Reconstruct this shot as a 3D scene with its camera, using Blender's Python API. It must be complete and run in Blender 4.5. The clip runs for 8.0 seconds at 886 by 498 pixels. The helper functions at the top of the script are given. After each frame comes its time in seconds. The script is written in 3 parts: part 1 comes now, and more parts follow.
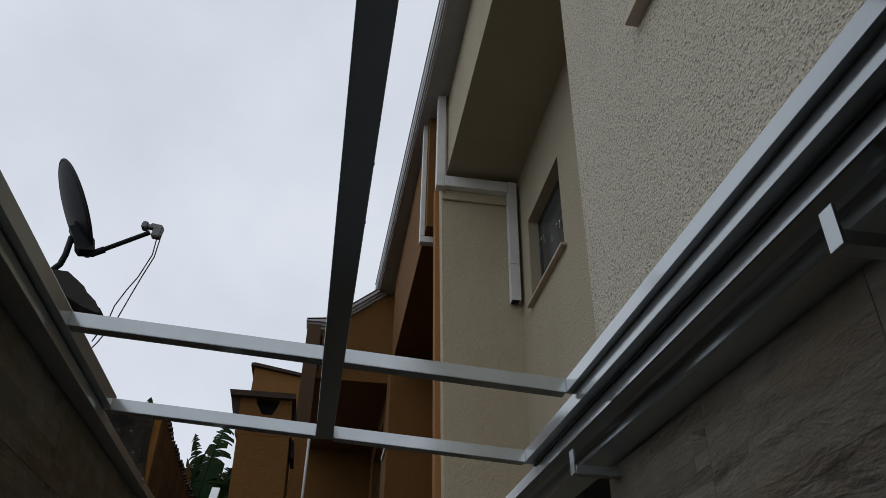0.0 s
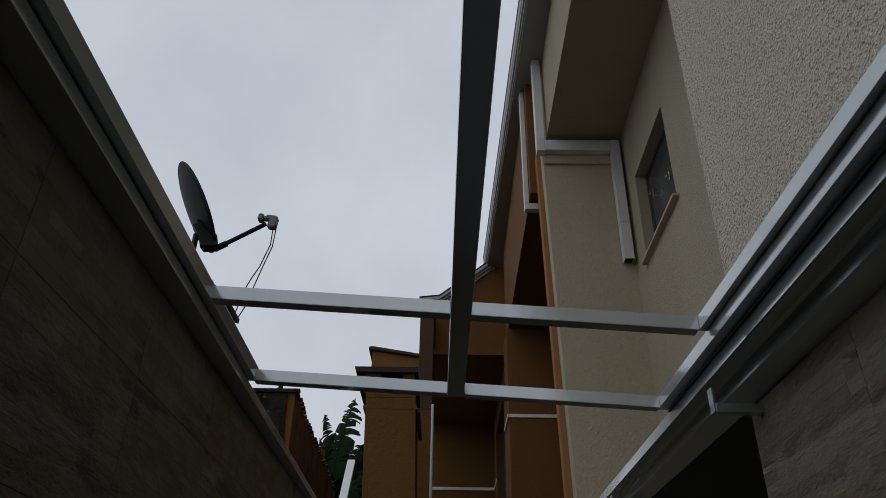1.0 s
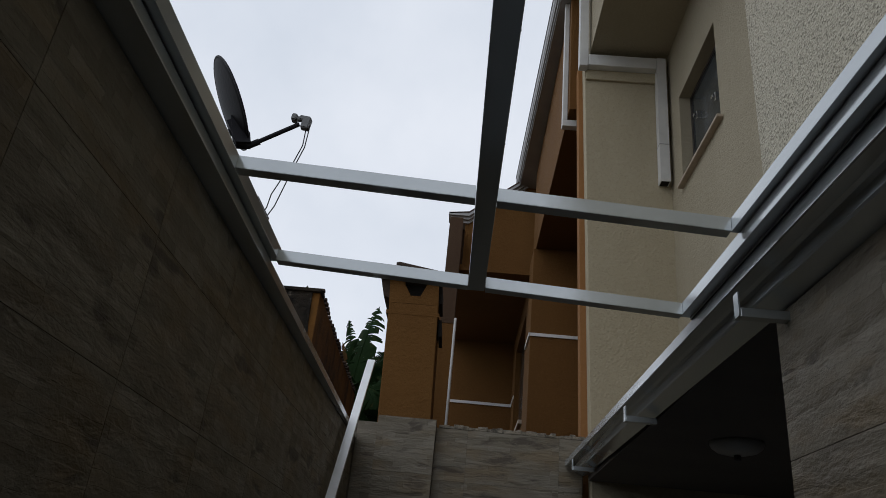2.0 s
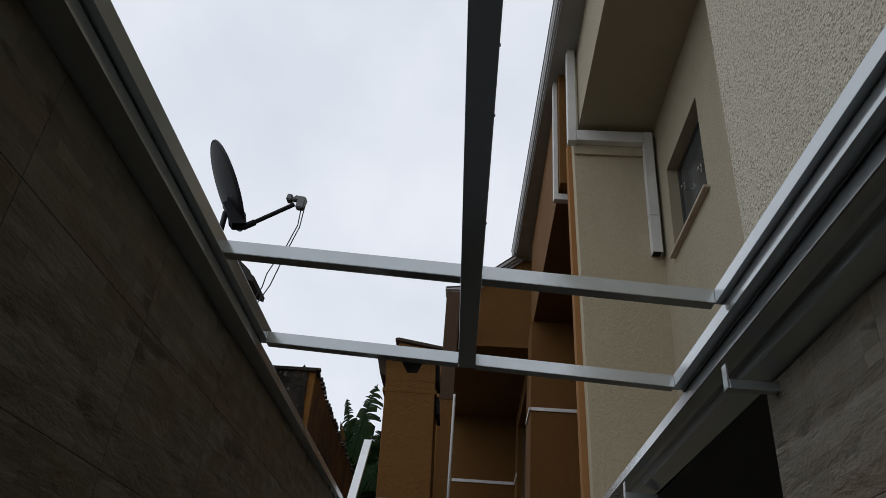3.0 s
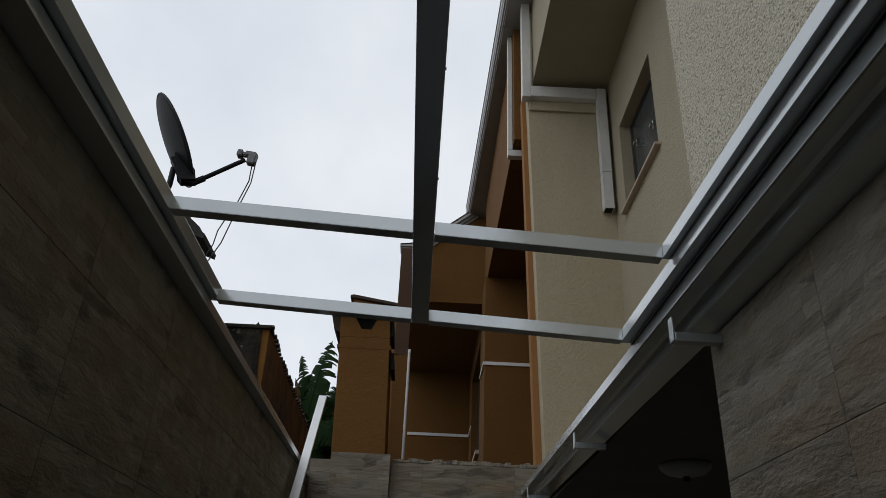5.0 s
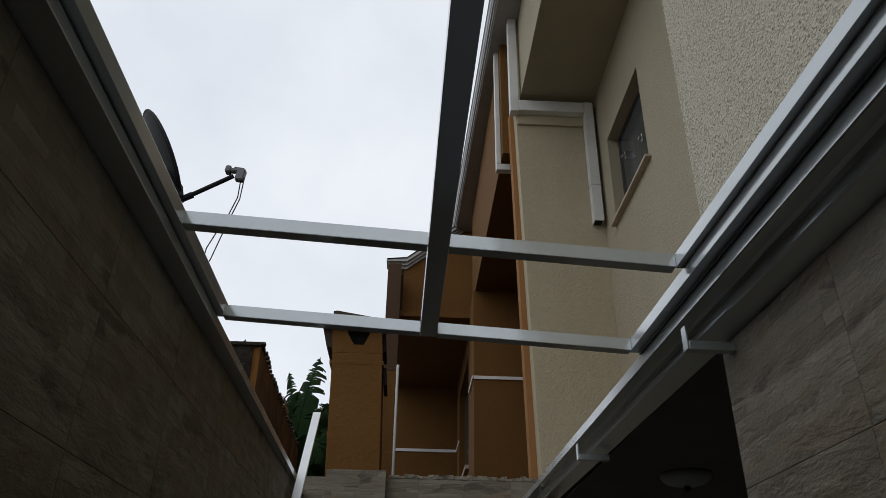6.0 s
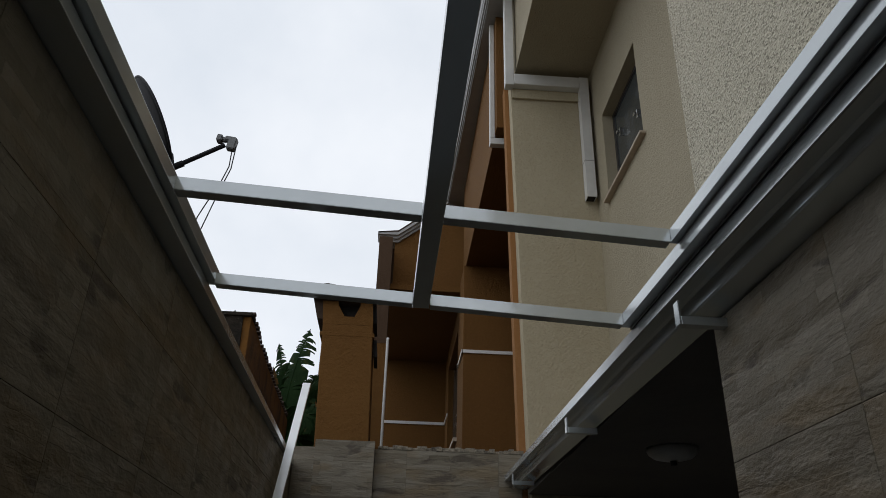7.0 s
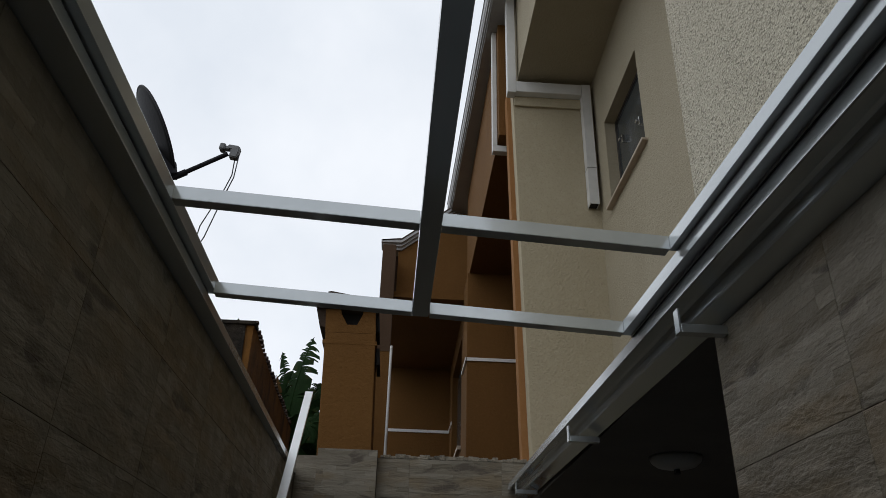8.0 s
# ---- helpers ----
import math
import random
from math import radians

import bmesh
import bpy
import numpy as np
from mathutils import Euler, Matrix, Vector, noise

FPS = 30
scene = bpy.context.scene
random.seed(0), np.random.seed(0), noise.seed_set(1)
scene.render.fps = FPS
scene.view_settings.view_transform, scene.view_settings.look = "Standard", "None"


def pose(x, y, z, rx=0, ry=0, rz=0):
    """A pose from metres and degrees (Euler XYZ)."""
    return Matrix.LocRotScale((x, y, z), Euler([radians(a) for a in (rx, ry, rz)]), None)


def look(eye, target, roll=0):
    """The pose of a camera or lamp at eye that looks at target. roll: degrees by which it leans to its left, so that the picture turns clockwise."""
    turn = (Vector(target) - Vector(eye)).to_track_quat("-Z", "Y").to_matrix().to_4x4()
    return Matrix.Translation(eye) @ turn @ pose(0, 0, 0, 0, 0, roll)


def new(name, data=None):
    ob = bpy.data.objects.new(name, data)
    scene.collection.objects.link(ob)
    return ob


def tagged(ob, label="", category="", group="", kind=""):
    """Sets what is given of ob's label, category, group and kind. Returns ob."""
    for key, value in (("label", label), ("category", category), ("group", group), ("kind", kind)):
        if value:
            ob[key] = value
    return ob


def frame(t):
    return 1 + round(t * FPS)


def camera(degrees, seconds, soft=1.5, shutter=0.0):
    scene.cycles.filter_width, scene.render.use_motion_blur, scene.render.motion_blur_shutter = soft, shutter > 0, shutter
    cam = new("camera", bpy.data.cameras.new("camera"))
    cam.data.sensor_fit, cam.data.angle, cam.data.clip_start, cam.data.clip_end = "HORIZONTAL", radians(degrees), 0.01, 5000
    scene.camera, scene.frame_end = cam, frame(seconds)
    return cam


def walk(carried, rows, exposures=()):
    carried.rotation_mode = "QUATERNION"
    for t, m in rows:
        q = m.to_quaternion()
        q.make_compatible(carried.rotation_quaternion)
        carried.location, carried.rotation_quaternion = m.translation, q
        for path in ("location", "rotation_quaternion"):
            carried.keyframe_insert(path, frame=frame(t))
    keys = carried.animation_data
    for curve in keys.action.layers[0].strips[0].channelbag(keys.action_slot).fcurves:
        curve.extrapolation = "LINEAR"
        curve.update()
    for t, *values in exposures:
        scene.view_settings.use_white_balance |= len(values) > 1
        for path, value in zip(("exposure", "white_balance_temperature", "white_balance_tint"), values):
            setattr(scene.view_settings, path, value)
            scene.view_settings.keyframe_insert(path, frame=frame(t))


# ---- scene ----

cam = camera(61.6, 8.0, soft=0.8)
PATH = [
    (0, (0.247, -0.134, 1.679), (0.496, 1.522, 2.772), 1.1),
    (0.5, (0.193, -0.143, 1.664), (0.249, 1.531, 2.758), 2.4),
    (1, (0.206, -0.102, 1.608), (0.184, 1.607, 2.647), 1.0),
    (1.2, (0.198, -0.091, 1.574), (0.178, 1.677, 2.51), 2.6),
    (2.3, (0.243, 0.006, 1.532), (0.136, 1.812, 2.384), 6.2),
    (2.5, (0.252, 0.004, 1.534), (0.153, 1.804, 2.401), 5.3),
    (3, (0.264, -0.031, 1.539), (0.156, 1.681, 2.568), 4.7),
    (3.5, (0.276, -0.06, 1.537), (0.214, 1.576, 2.685), 5.8),
    (4, (0.282, -0.063, 1.522), (0.243, 1.663, 2.532), 5.8),
    (4.2, (0.282, -0.059, 1.519), (0.265, 1.705, 2.462), 5.4),
    (5.3, (0.256, -0.019, 1.545), (0.275, 1.749, 2.479), 2.1),
    (5.5, (0.225, -0.037, 1.539), (0.236, 1.724, 2.487), 2.4),
    (6, (0.175, -0.017, 1.53), (0.246, 1.729, 2.501), 1.0),
    (6.5, (0.164, -0.013, 1.531), (0.249, 1.731, 2.506), 1.0),
    (7, (0.166, -0.002, 1.526), (0.265, 1.775, 2.438), 1.6),
    (7.5, (0.173, 0.003, 1.529), (0.268, 1.779, 2.445), 1.6),
    (8, (0.185, 0.002, 1.531), (0.27, 1.771, 2.461), 1.6),
]
walk(cam, [(t, look(eye, target, roll)) for t, eye, target, roll in PATH],
     exposures=[(0.0, -0.06, 6250, 10), (0.5, -0.2, 6250, 10), (1.0, -0.38, 6250, 10), (1.2, -0.3, 6250, 10), (2.5, 0.13, 6300, 10), (3.0, 0.1, 6350, 10),
                (3.5, -0.14, 6450, 9), (4.0, -0.18, 6450, 9), (4.2, -0.12, 6450, 9), (5.5, 0.15, 6450, 9), (6.5, 0.2, 6450, 9), (8.0, 0.26, 6450, 9)])

# ---- daylight: bright overcast sky with soft cloud, and a wide weak sun behind it ----
SUN_ELEVATION, SUN_TURN = 50, 245
world = bpy.data.worlds.new("overcast_sky")
scene.world = world
world.use_nodes = True
wn, wl = world.node_tree.nodes, world.node_tree.links
sky = wn.new("ShaderNodeTexSky")
sky.sky_type, sky.sun_disc = "NISHITA", False
sky.sun_elevation, sky.sun_rotation = radians(SUN_ELEVATION), radians(SUN_TURN)
coord = wn.new("ShaderNodeTexCoord")
clouds = wn.new("ShaderNodeTexNoise")
clouds.inputs["Scale"].default_value, clouds.inputs["Detail"].default_value = 2.6, 5
clouds.inputs["Roughness"].default_value = 0.55
wl.new(coord.outputs["Generated"], clouds.inputs["Vector"])
ramp = wn.new("ShaderNodeValToRGB")
ramp.color_ramp.elements[0].position, ramp.color_ramp.elements[1].position = 0.3, 0.72
ramp.color_ramp.elements[0].color = (0.67, 0.71, 0.77, 1)
ramp.color_ramp.elements[1].color = (0.87, 0.885, 0.92, 1)
wl.new(clouds.outputs["Fac"], ramp.inputs["Fac"])
lift = wn.new("ShaderNodeVectorMath")
lift.operation = "SCALE"
lift.inputs["Scale"].default_value = 10.0
wl.new(ramp.outputs["Color"], lift.inputs[0])
veil = wn.new("ShaderNodeMix")
veil.data_type = "RGBA"
veil.inputs["Factor"].default_value = 0.9
wl.new(sky.outputs["Color"], veil.inputs["A"])
wl.new(lift.outputs["Vector"], veil.inputs["B"])
wl.new(veil.outputs["Result"], wn["Background"].inputs["Color"])
wn["Background"].inputs["Strength"].default_value = 0.1

sun = new("sun", bpy.data.lights.new("sun", "SUN"))
sun.data.energy, sun.data.angle, sun.data.color = 0.3, radians(50), (1.0, 0.97, 0.93)
flat, rise = 20 * math.cos(radians(SUN_ELEVATION)), 20 * math.sin(radians(SUN_ELEVATION))
sun.matrix_world = look((flat * math.sin(radians(SUN_TURN)), flat * math.cos(radians(SUN_TURN)), rise), (0, 0, 0))


# ---- materials ----
class Mat:
    """A node material with a few short ways of adding to it."""

    def __init__(self, name, color, rough=0.7, metal=0.0, spec=0.5):
        self.m = bpy.data.materials.new(name)
        self.m.use_nodes = True
        self.n, self.l = self.m.node_tree.nodes, self.m.node_tree.links
        self.b = self.n["Principled BSDF"]
        self.b.inputs["Base Color"].default_value = (*color, 1)
        self.b.inputs["Roughness"].default_value = rough
        self.b.inputs["Metallic"].default_value = metal
        self.b.inputs["Specular IOR Level"].default_value = spec
        self.color, self.height = None, None
        self.tc = self.n.new("ShaderNodeTexCoord")

    def space(self, scale=(1, 1, 1), shift=False):
        mp = self.n.new("ShaderNodeMapping")
        mp.inputs["Scale"].default_value = scale
        self.l.new(self.tc.outputs["Object"], mp.inputs["Vector"])
        if shift:
            info = self.n.new("ShaderNodeObjectInfo")
            mul = self.n.new("ShaderNodeMath")
            mul.operation = "MULTIPLY"
            mul.inputs[1].default_value = 37.0
            self.l.new(info.outputs["Random"], mul.inputs[0])
            comb = self.n.new("ShaderNodeCombineXYZ")
            for k in "XYZ":
                self.l.new(mul.outputs[0], comb.inputs[k])
            self.l.new(comb.outputs[0], mp.inputs["Location"])
        return mp.outputs["Vector"]

    def noise(self, scale, detail=4, rough=0.55, stretch=(1, 1, 1), lo=0.3, hi=0.7, shift=False, distort=0.0):
        nz = self.n.new("ShaderNodeTexNoise")
        nz.inputs["Scale"].default_value, nz.inputs["Detail"].default_value = scale, detail
        nz.inputs["Roughness"].default_value, nz.inputs["Distortion"].default_value = rough, distort
        self.l.new(self.space(stretch, shift), nz.inputs["Vector"])
        r = self.n.new("ShaderNodeMapRange")
        r.inputs["From Min"].default_value, r.inputs["From Max"].default_value = lo, hi
        self.l.new(nz.outputs["Fac"], r.inputs["Value"])
        return r.outputs["Result"]

    def grains(self, scale, lo=0.15, hi=0.6):
        """Rounded grains of plaster standing side by side."""
        vo = self.n.new("ShaderNodeTexVoronoi")
        vo.feature = "SMOOTH_F1"
        vo.inputs["Scale"].default_value, vo.inputs["Smoothness"].default_value = scale, 0.35
        warp = self.n.new("ShaderNodeTexNoise")
        warp.inputs["Scale"].default_value, warp.inputs["Detail"].default_value = scale * 0.6, 2
        self.l.new(self.space(), warp.inputs["Vector"])
        add = self.n.new("ShaderNodeVectorMath")
        add.operation = "MULTIPLY_ADD"
        self.l.new(warp.outputs["Color"], add.inputs[0])
        add.inputs[1].default_value = (1.1 / scale,) * 3
        self.l.new(self.space(), add.inputs[2])
        self.l.new(add.outputs[0], vo.inputs["Vector"])
        r = self.n.new("ShaderNodeMapRange")
        r.inputs["From Min"].default_value, r.inputs["From Max"].default_value = hi, lo
        self.l.new(vo.outputs["Distance"], r.inputs["Value"])
        return r.outputs["Result"]

    def tint(self, fac, color, amount=1.0):
        """Lay a colour over what is there where fac is high."""
        mul = self.n.new("ShaderNodeMath")
        mul.operation, mul.use_clamp = "MULTIPLY", True
        mul.inputs[1].default_value = amount
        self.l.new(fac, mul.inputs[0])
        mix = self.n.new("ShaderNodeMix")
        mix.data_type = "RGBA"
        self.l.new(mul.outputs[0], mix.inputs["Factor"])
        if self.color is None:
            mix.inputs["A"].default_value = self.b.inputs["Base Color"].default_value
        else:
            self.l.new(self.color, mix.inputs["A"])
        mix.inputs["B"].default_value = (*color, 1)
        self.color = mix.outputs["Result"]
        self.l.new(self.color, self.b.inputs["Base Color"])
        return self

    def bump(self, fac, depth, strength=1.0):
        bp = self.n.new("ShaderNodeBump")
        bp.inputs["Distance"].default_value, bp.inputs["Strength"].default_value = depth, strength
        self.l.new(fac, bp.inputs["Height"])
        if self.height is not None:
            self.l.new(self.height, bp.inputs["Normal"])
        self.height = bp.outputs["Normal"]
        self.l.new(self.height, self.b.inputs["Normal"])
        return self

    def gloss(self, fac, lo, hi):
        r = self.n.new("ShaderNodeMapRange")
        r.inputs["To Min"].default_value, r.inputs["To Max"].default_value = lo, hi
        self.l.new(fac, r.inputs["Value"])
        self.l.new(r.outputs["Result"], self.b.inputs["Roughness"])
        return self


def stucco(name, color, dark, light, grain, depth, pits=True, pit_shade=0.0):
    k = Mat(name, color, 0.9, 0, 0.25)
    k.tint(k.noise(0.9, 5), dark, 0.35)
    k.tint(k.noise(3.0, 4, stretch=(1, 1, 0.25), lo=0.45, hi=0.8), dark, 0.35)
    k.tint(k.noise(grain * 0.5, 3, lo=0.5, hi=0.75), light, 0.35)
    k.bump(k.noise(grain * 0.35, 3), depth * (0.5 if pits else 1.0))
    k.bump(k.noise(grain, 4, 0.65), depth * (0.5 if pits else 1.0))
    if pits:
        k.bump(k.grains(grain), depth)
        # dark specks put the shade of small pits into the colour
        if pit_shade:
            k.tint(k.noise(grain * 0.95, 3, 0.6, lo=0.45, hi=0.38), tuple(c * 0.4 for c in dark), pit_shade)
    return k.m


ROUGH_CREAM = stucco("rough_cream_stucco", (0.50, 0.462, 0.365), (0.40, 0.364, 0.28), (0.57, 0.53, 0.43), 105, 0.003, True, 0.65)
# shade of the recess walls and soffit is mixed into this dimmer cream
DIM_CREAM = stucco("dimmed_cream_stucco", (0.36, 0.318, 0.23), (0.285, 0.248, 0.172), (0.41, 0.365, 0.272), 100, 0.0025, False)
PITTED_CREAM = stucco("pitted_cream_stucco", (0.43, 0.375, 0.262), (0.345, 0.295, 0.198), (0.48, 0.425, 0.31), 45, 0.0018, True, 0.12)
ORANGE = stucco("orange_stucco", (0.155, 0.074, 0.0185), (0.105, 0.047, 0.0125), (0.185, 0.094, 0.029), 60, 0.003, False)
# paler copy of the orange, with the light on the west-facing strip put in
LIT_ORANGE = stucco("lit_side_orange_stucco", (0.31, 0.15, 0.055), (0.25, 0.12, 0.042), (0.36, 0.19, 0.08), 90, 0.002, False)
BROWN_PIER = stucco("brown_grey_stucco", (0.085, 0.051, 0.030), (0.065, 0.038, 0.023), (0.10, 0.063, 0.04), 80, 0.002, False)


def stained_render():
    k = Mat("black_stained_render", (0.06, 0.048, 0.036), 0.95, 0, 0.2)
    k.tint(k.noise(2.2, 6, 0.7, lo=0.35, hi=0.62), (0.010, 0.009, 0.008))
    k.tint(k.noise(14, 4, 0.6, lo=0.60, hi=0.70), (0.17, 0.145, 0.12), 0.8)
    k.bump(k.noise(30, 5, 0.7), 0.01)
    return k.m


def worn_orange():
    k = Mat("weather_stained_orange", (0.18, 0.082, 0.02), 0.92, 0, 0.2)
    k.tint(k.noise(4, 5, 0.65, (1, 1, 0.5), 0.42, 0.66), (0.035, 0.022, 0.013), 0.85)
    k.tint(k.noise(16, 4, 0.6, lo=0.6, hi=0.75), (0.17, 0.09, 0.035), 0.5)
    k.bump(k.noise(40, 4, 0.6), 0.003)
    return k.m


WORN_ORANGE = worn_orange()


def mortar():
    k = Mat("rough_mortar", (0.33, 0.29, 0.23), 0.95, 0, 0.2)
    k.tint(k.noise(14, 5, 0.7, lo=0.45, hi=0.62), (0.06, 0.055, 0.05), 0.9)
    k.tint(k.noise(5, 3), (0.42, 0.37, 0.28), 0.5)
    k.bump(k.noise(40, 5, 0.7), 0.012)
    return k.m


def aluminium(name, color=(0.56, 0.59, 0.595), metal=0.55):
    k = Mat(name, color, 0.2, metal, 0.5)
    k.tint(k.noise(7, 4, stretch=(1, 0.15, 1), lo=0.4, hi=0.75), tuple(c * 0.86 for c in color), 0.6)
    k.gloss(k.noise(14, 3, stretch=(1, 0.2, 1)), 0.10, 0.19)
    k.bump(k.noise(35, 2), 0.0001)
    return k.m


def stone_tile():
    k = Mat("ledge_stone_porcelain", (0.15, 0.127, 0.09), 0.5, 0, 0.4)
    swap = k.n.new("ShaderNodeVectorMath")
    swap.operation = "MULTIPLY_ADD"
    split, join = k.n.new("ShaderNodeSeparateXYZ"), k.n.new("ShaderNodeCombineXYZ")
    k.l.new(k.space((1, 1, 1), True), split.inputs[0])
    k.l.new(split.outputs["X"], join.inputs["X"])
    k.l.new(split.outputs["Z"], join.inputs["Y"])
    wob = k.n.new("ShaderNodeTexNoise")
    wob.inputs["Scale"].default_value = 9
    k.l.new(join.outputs[0], wob.inputs["Vector"])
    k.l.new(wob.outputs["Color"], swap.inputs[0])
    swap.inputs[1].default_value = (0.06, 0.014, 0)
    k.l.new(join.outputs[0], swap.inputs[2])
    ledge = k.n.new("ShaderNodeTexBrick")
    ledge.offset, ledge.offset_frequency, ledge.squash, ledge.squash_frequency = 0.37, 3, 1.6, 2
    for key, value in (("Scale", 1.0), ("Mortar Size", 0.0007), ("Mortar Smooth", 0.6), ("Brick Width", 0.15), ("Row Height", 0.034), ("Bias", 0.1)):
        ledge.inputs[key].default_value = value
    ledge.inputs["Color1"].default_value, ledge.inputs["Color2"].default_value = (0, 0, 0, 1), (1, 1, 1, 1)
    ledge.inputs["Mortar"].default_value = (0.35, 0.35, 0.35, 1)
    k.l.new(swap.outputs[0], ledge.inputs["Vector"])
    k.tint(ledge.outputs["Color"], (0.25, 0.224, 0.174), 0.85)
    k.tint(k.noise(5, 4, 0.55, (0.5, 1, 1.6), 0.48, 0.64, True), (0.19, 0.135, 0.07), 0.6)
    k.tint(k.noise(22, 4, 0.6, (0.2, 1, 1), 0.5, 0.7, True, 0.6), (0.13, 0.105, 0.075), 0.6)
    k.tint(k.noise(13, 4, 0.55, (0.28, 1, 1), 0.60, 0.68, True, 0.35), (0.065, 0.05, 0.036), 0.8)
    k.bump(ledge.outputs["Color"], 0.0035)
    k.bump(k.noise(13, 4, 0.55, (0.28, 1, 1), 0.66, 0.42, True, 0.35), 0.0042)
    k.bump(k.noise(90, 3, 0.6, (0.6, 1, 1), shift=True), 0.0012)
    k.gloss(k.noise(12, 3, shift=True), 0.45, 0.7)
    return k.m


def plain(name, color, rough, vary=0.75, scale=12, metal=0.0, depth=0.0008, spec=0.5):
    k = Mat(name, color, rough, metal, spec)
    k.tint(k.noise(scale, 4), tuple(c * vary for c in color), 0.8)
    k.tint(k.noise(scale * 7, 3, lo=0.5, hi=0.8), tuple(c * (vary + 0.1) for c in color), 0.5)
    k.bump(k.noise(scale * 5, 3), depth)
    return k.m


ALUMINIUM = aluminium("satin_aluminium")
ALUMINIUM_LIGHT = aluminium("bright_aluminium", (0.89, 0.91, 0.93), 0.03)
TILE = stone_tile()
STAINED, MORTAR = stained_render(), mortar()
GROUT = plain("beige_grout", (0.12, 0.10, 0.078), 0.95)
WHITE_PAINT = plain("white_paint", (0.78, 0.77, 0.75), 0.5, 0.85)
PIPE_WHITE = plain("grey_white_pvc", (0.66, 0.66, 0.64), 0.4, 0.8, 6)
CORNICE = plain("weathered_grey_moulding", (0.42, 0.42, 0.42), 0.7, 0.75, 6)
LAMP_GLASS = plain("frosted_lamp_glass", (0.36, 0.36, 0.34), 0.35, 0.85, 6)
GUTTER_GREY = plain("grey_painted_metal", (0.36, 0.36, 0.36), 0.5, 0.8, 4)
DARK_SEAL = plain("black_rubber_seal", (0.012, 0.012, 0.012), 0.7)
DISH_GREY = plain("dark_grey_enamel", (0.010, 0.010, 0.012), 0.6, 0.75, 5, spec=0.12)
DISH_BLACK = plain("black_plastic", (0.010, 0.010, 0.014), 0.6, spec=0.2)
LNB_GREY = plain("grey_plastic", (0.15, 0.155, 0.16), 0.5)
CABLE = plain("black_cable", (0.03, 0.03, 0.035), 0.6)
ROOF_TILE = plain("weathered_clay_tile", (0.075, 0.047, 0.034), 0.9, 0.45, 6, depth=0.006)
DARK_ROOF = plain("dark_mossy_roof_sheet", (0.035, 0.030, 0.028), 0.9, 0.5, 6, depth=0.004)
STONE_SILL = plain("beige_stone_sill", (0.46, 0.38, 0.29), 0.6, 0.75, 14)
FLOOR = plain("grey_floor_ceramic", (0.24, 0.255, 0.275), 0.5, 0.8, 3)
GROUND = plain("dry_ground", (0.16, 0.13, 0.09), 0.95, 0.6, 0.8, depth=0.01)
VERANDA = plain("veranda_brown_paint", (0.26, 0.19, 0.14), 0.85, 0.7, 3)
# ceiling colour is darkened to carry the shade under the veranda
CEILING_SHADE = plain("shaded_ceiling_paint", (0.13, 0.115, 0.10), 0.85, 0.8, 3)
CHROME = Mat("chrome", (0.7, 0.7, 0.7), 0.2, 1.0).m
# black for the sooty flue, and for shade inside openings
SOOT_SHADE = plain("soot_and_shade_black", (0.012, 0.010, 0.009), 0.95)
SOOT_BROWN = plain("smoke_darkened_render", (0.05, 0.031, 0.02), 0.95, 0.5, 6, depth=0.003)
BRONZE_FRAME = plain("dark_window_frame", (0.05, 0.045, 0.04), 0.5)


def dark_glass():
    k = Mat("dark_window_glass", (0.045, 0.052, 0.055), 0.16, 0.0, 0.5)
    k.bump(k.noise(5, 2), 0.0015)
    return k.m


def leaf_green(name, color, dry):
    k = Mat(name, color, 0.7, 0, 0.08)
    k.tint(k.noise(5, 4), tuple(c * 0.5 for c in color), 0.8)
    k.tint(k.noise(9, 3, lo=0.6, hi=0.75), dry, 0.6)
    k.tint(k.noise(60, 2, stretch=(1, 1, 0.2), lo=0.5, hi=0.8), tuple(c * 1.5 for c in color), 0.4)
    k.b.inputs["Transmission Weight"].default_value = 0.0
    return k.m


GLASS = dark_glass()
LEAF = leaf_green("banana_leaf_green", (0.016, 0.040, 0.011), (0.085, 0.075, 0.02))
LEAF_DRY = leaf_green("dry_banana_leaf", (0.10, 0.055, 0.018), (0.10, 0.05, 0.02))
STEM = plain("banana_stem", (0.13, 0.14, 0.06), 0.7, 0.6, 6)


# ---- building helpers ----
def link(name, bm, material, parent=None, label="", smooth=False):
    me = bpy.data.meshes.new(name)
    bmesh.ops.recalc_face_normals(bm, faces=bm.faces)
    bm.to_mesh(me)
    bm.free()
    me.materials.append(material)
    if smooth:
        me.shade_smooth()
    ob = new(name, me)
    if parent is not None:
        ob.parent = parent
    if label:
        tagged(ob, label)
    return ob


def part(name, bm, material, parent, label="", smooth=False):
    return link(name, bm, material, parent, label, smooth)


def thing(name, label, category, group="", at=(0, 0, 0)):
    ob = new(name)
    ob.empty_display_size = 0.1
    return tagged(ob, label, category, group)


def structure(name, bm, material, label, category):
    return tagged(link(name, bm, material), label, category, kind="structure")


def box(bm, x0, x1, y0, y1, z0, z1, bevel=0.0):
    m = Matrix.Translation(((x0 + x1) / 2, (y0 + y1) / 2, (z0 + z1) / 2)) @ Matrix.Diagonal((x1 - x0, y1 - y0, z1 - z0, 1))
    made = bmesh.ops.create_cube(bm, size=1, matrix=m)["verts"]
    if bevel:
        edges = list({e for v in made for e in v.link_edges})
        bmesh.ops.bevel(bm, geom=edges, offset=bevel, segments=2, affect="EDGES", profile=0.6)
    return bm


def boxed(*size, bevel=0.0):
    return box(bmesh.new(), *size, bevel=bevel)


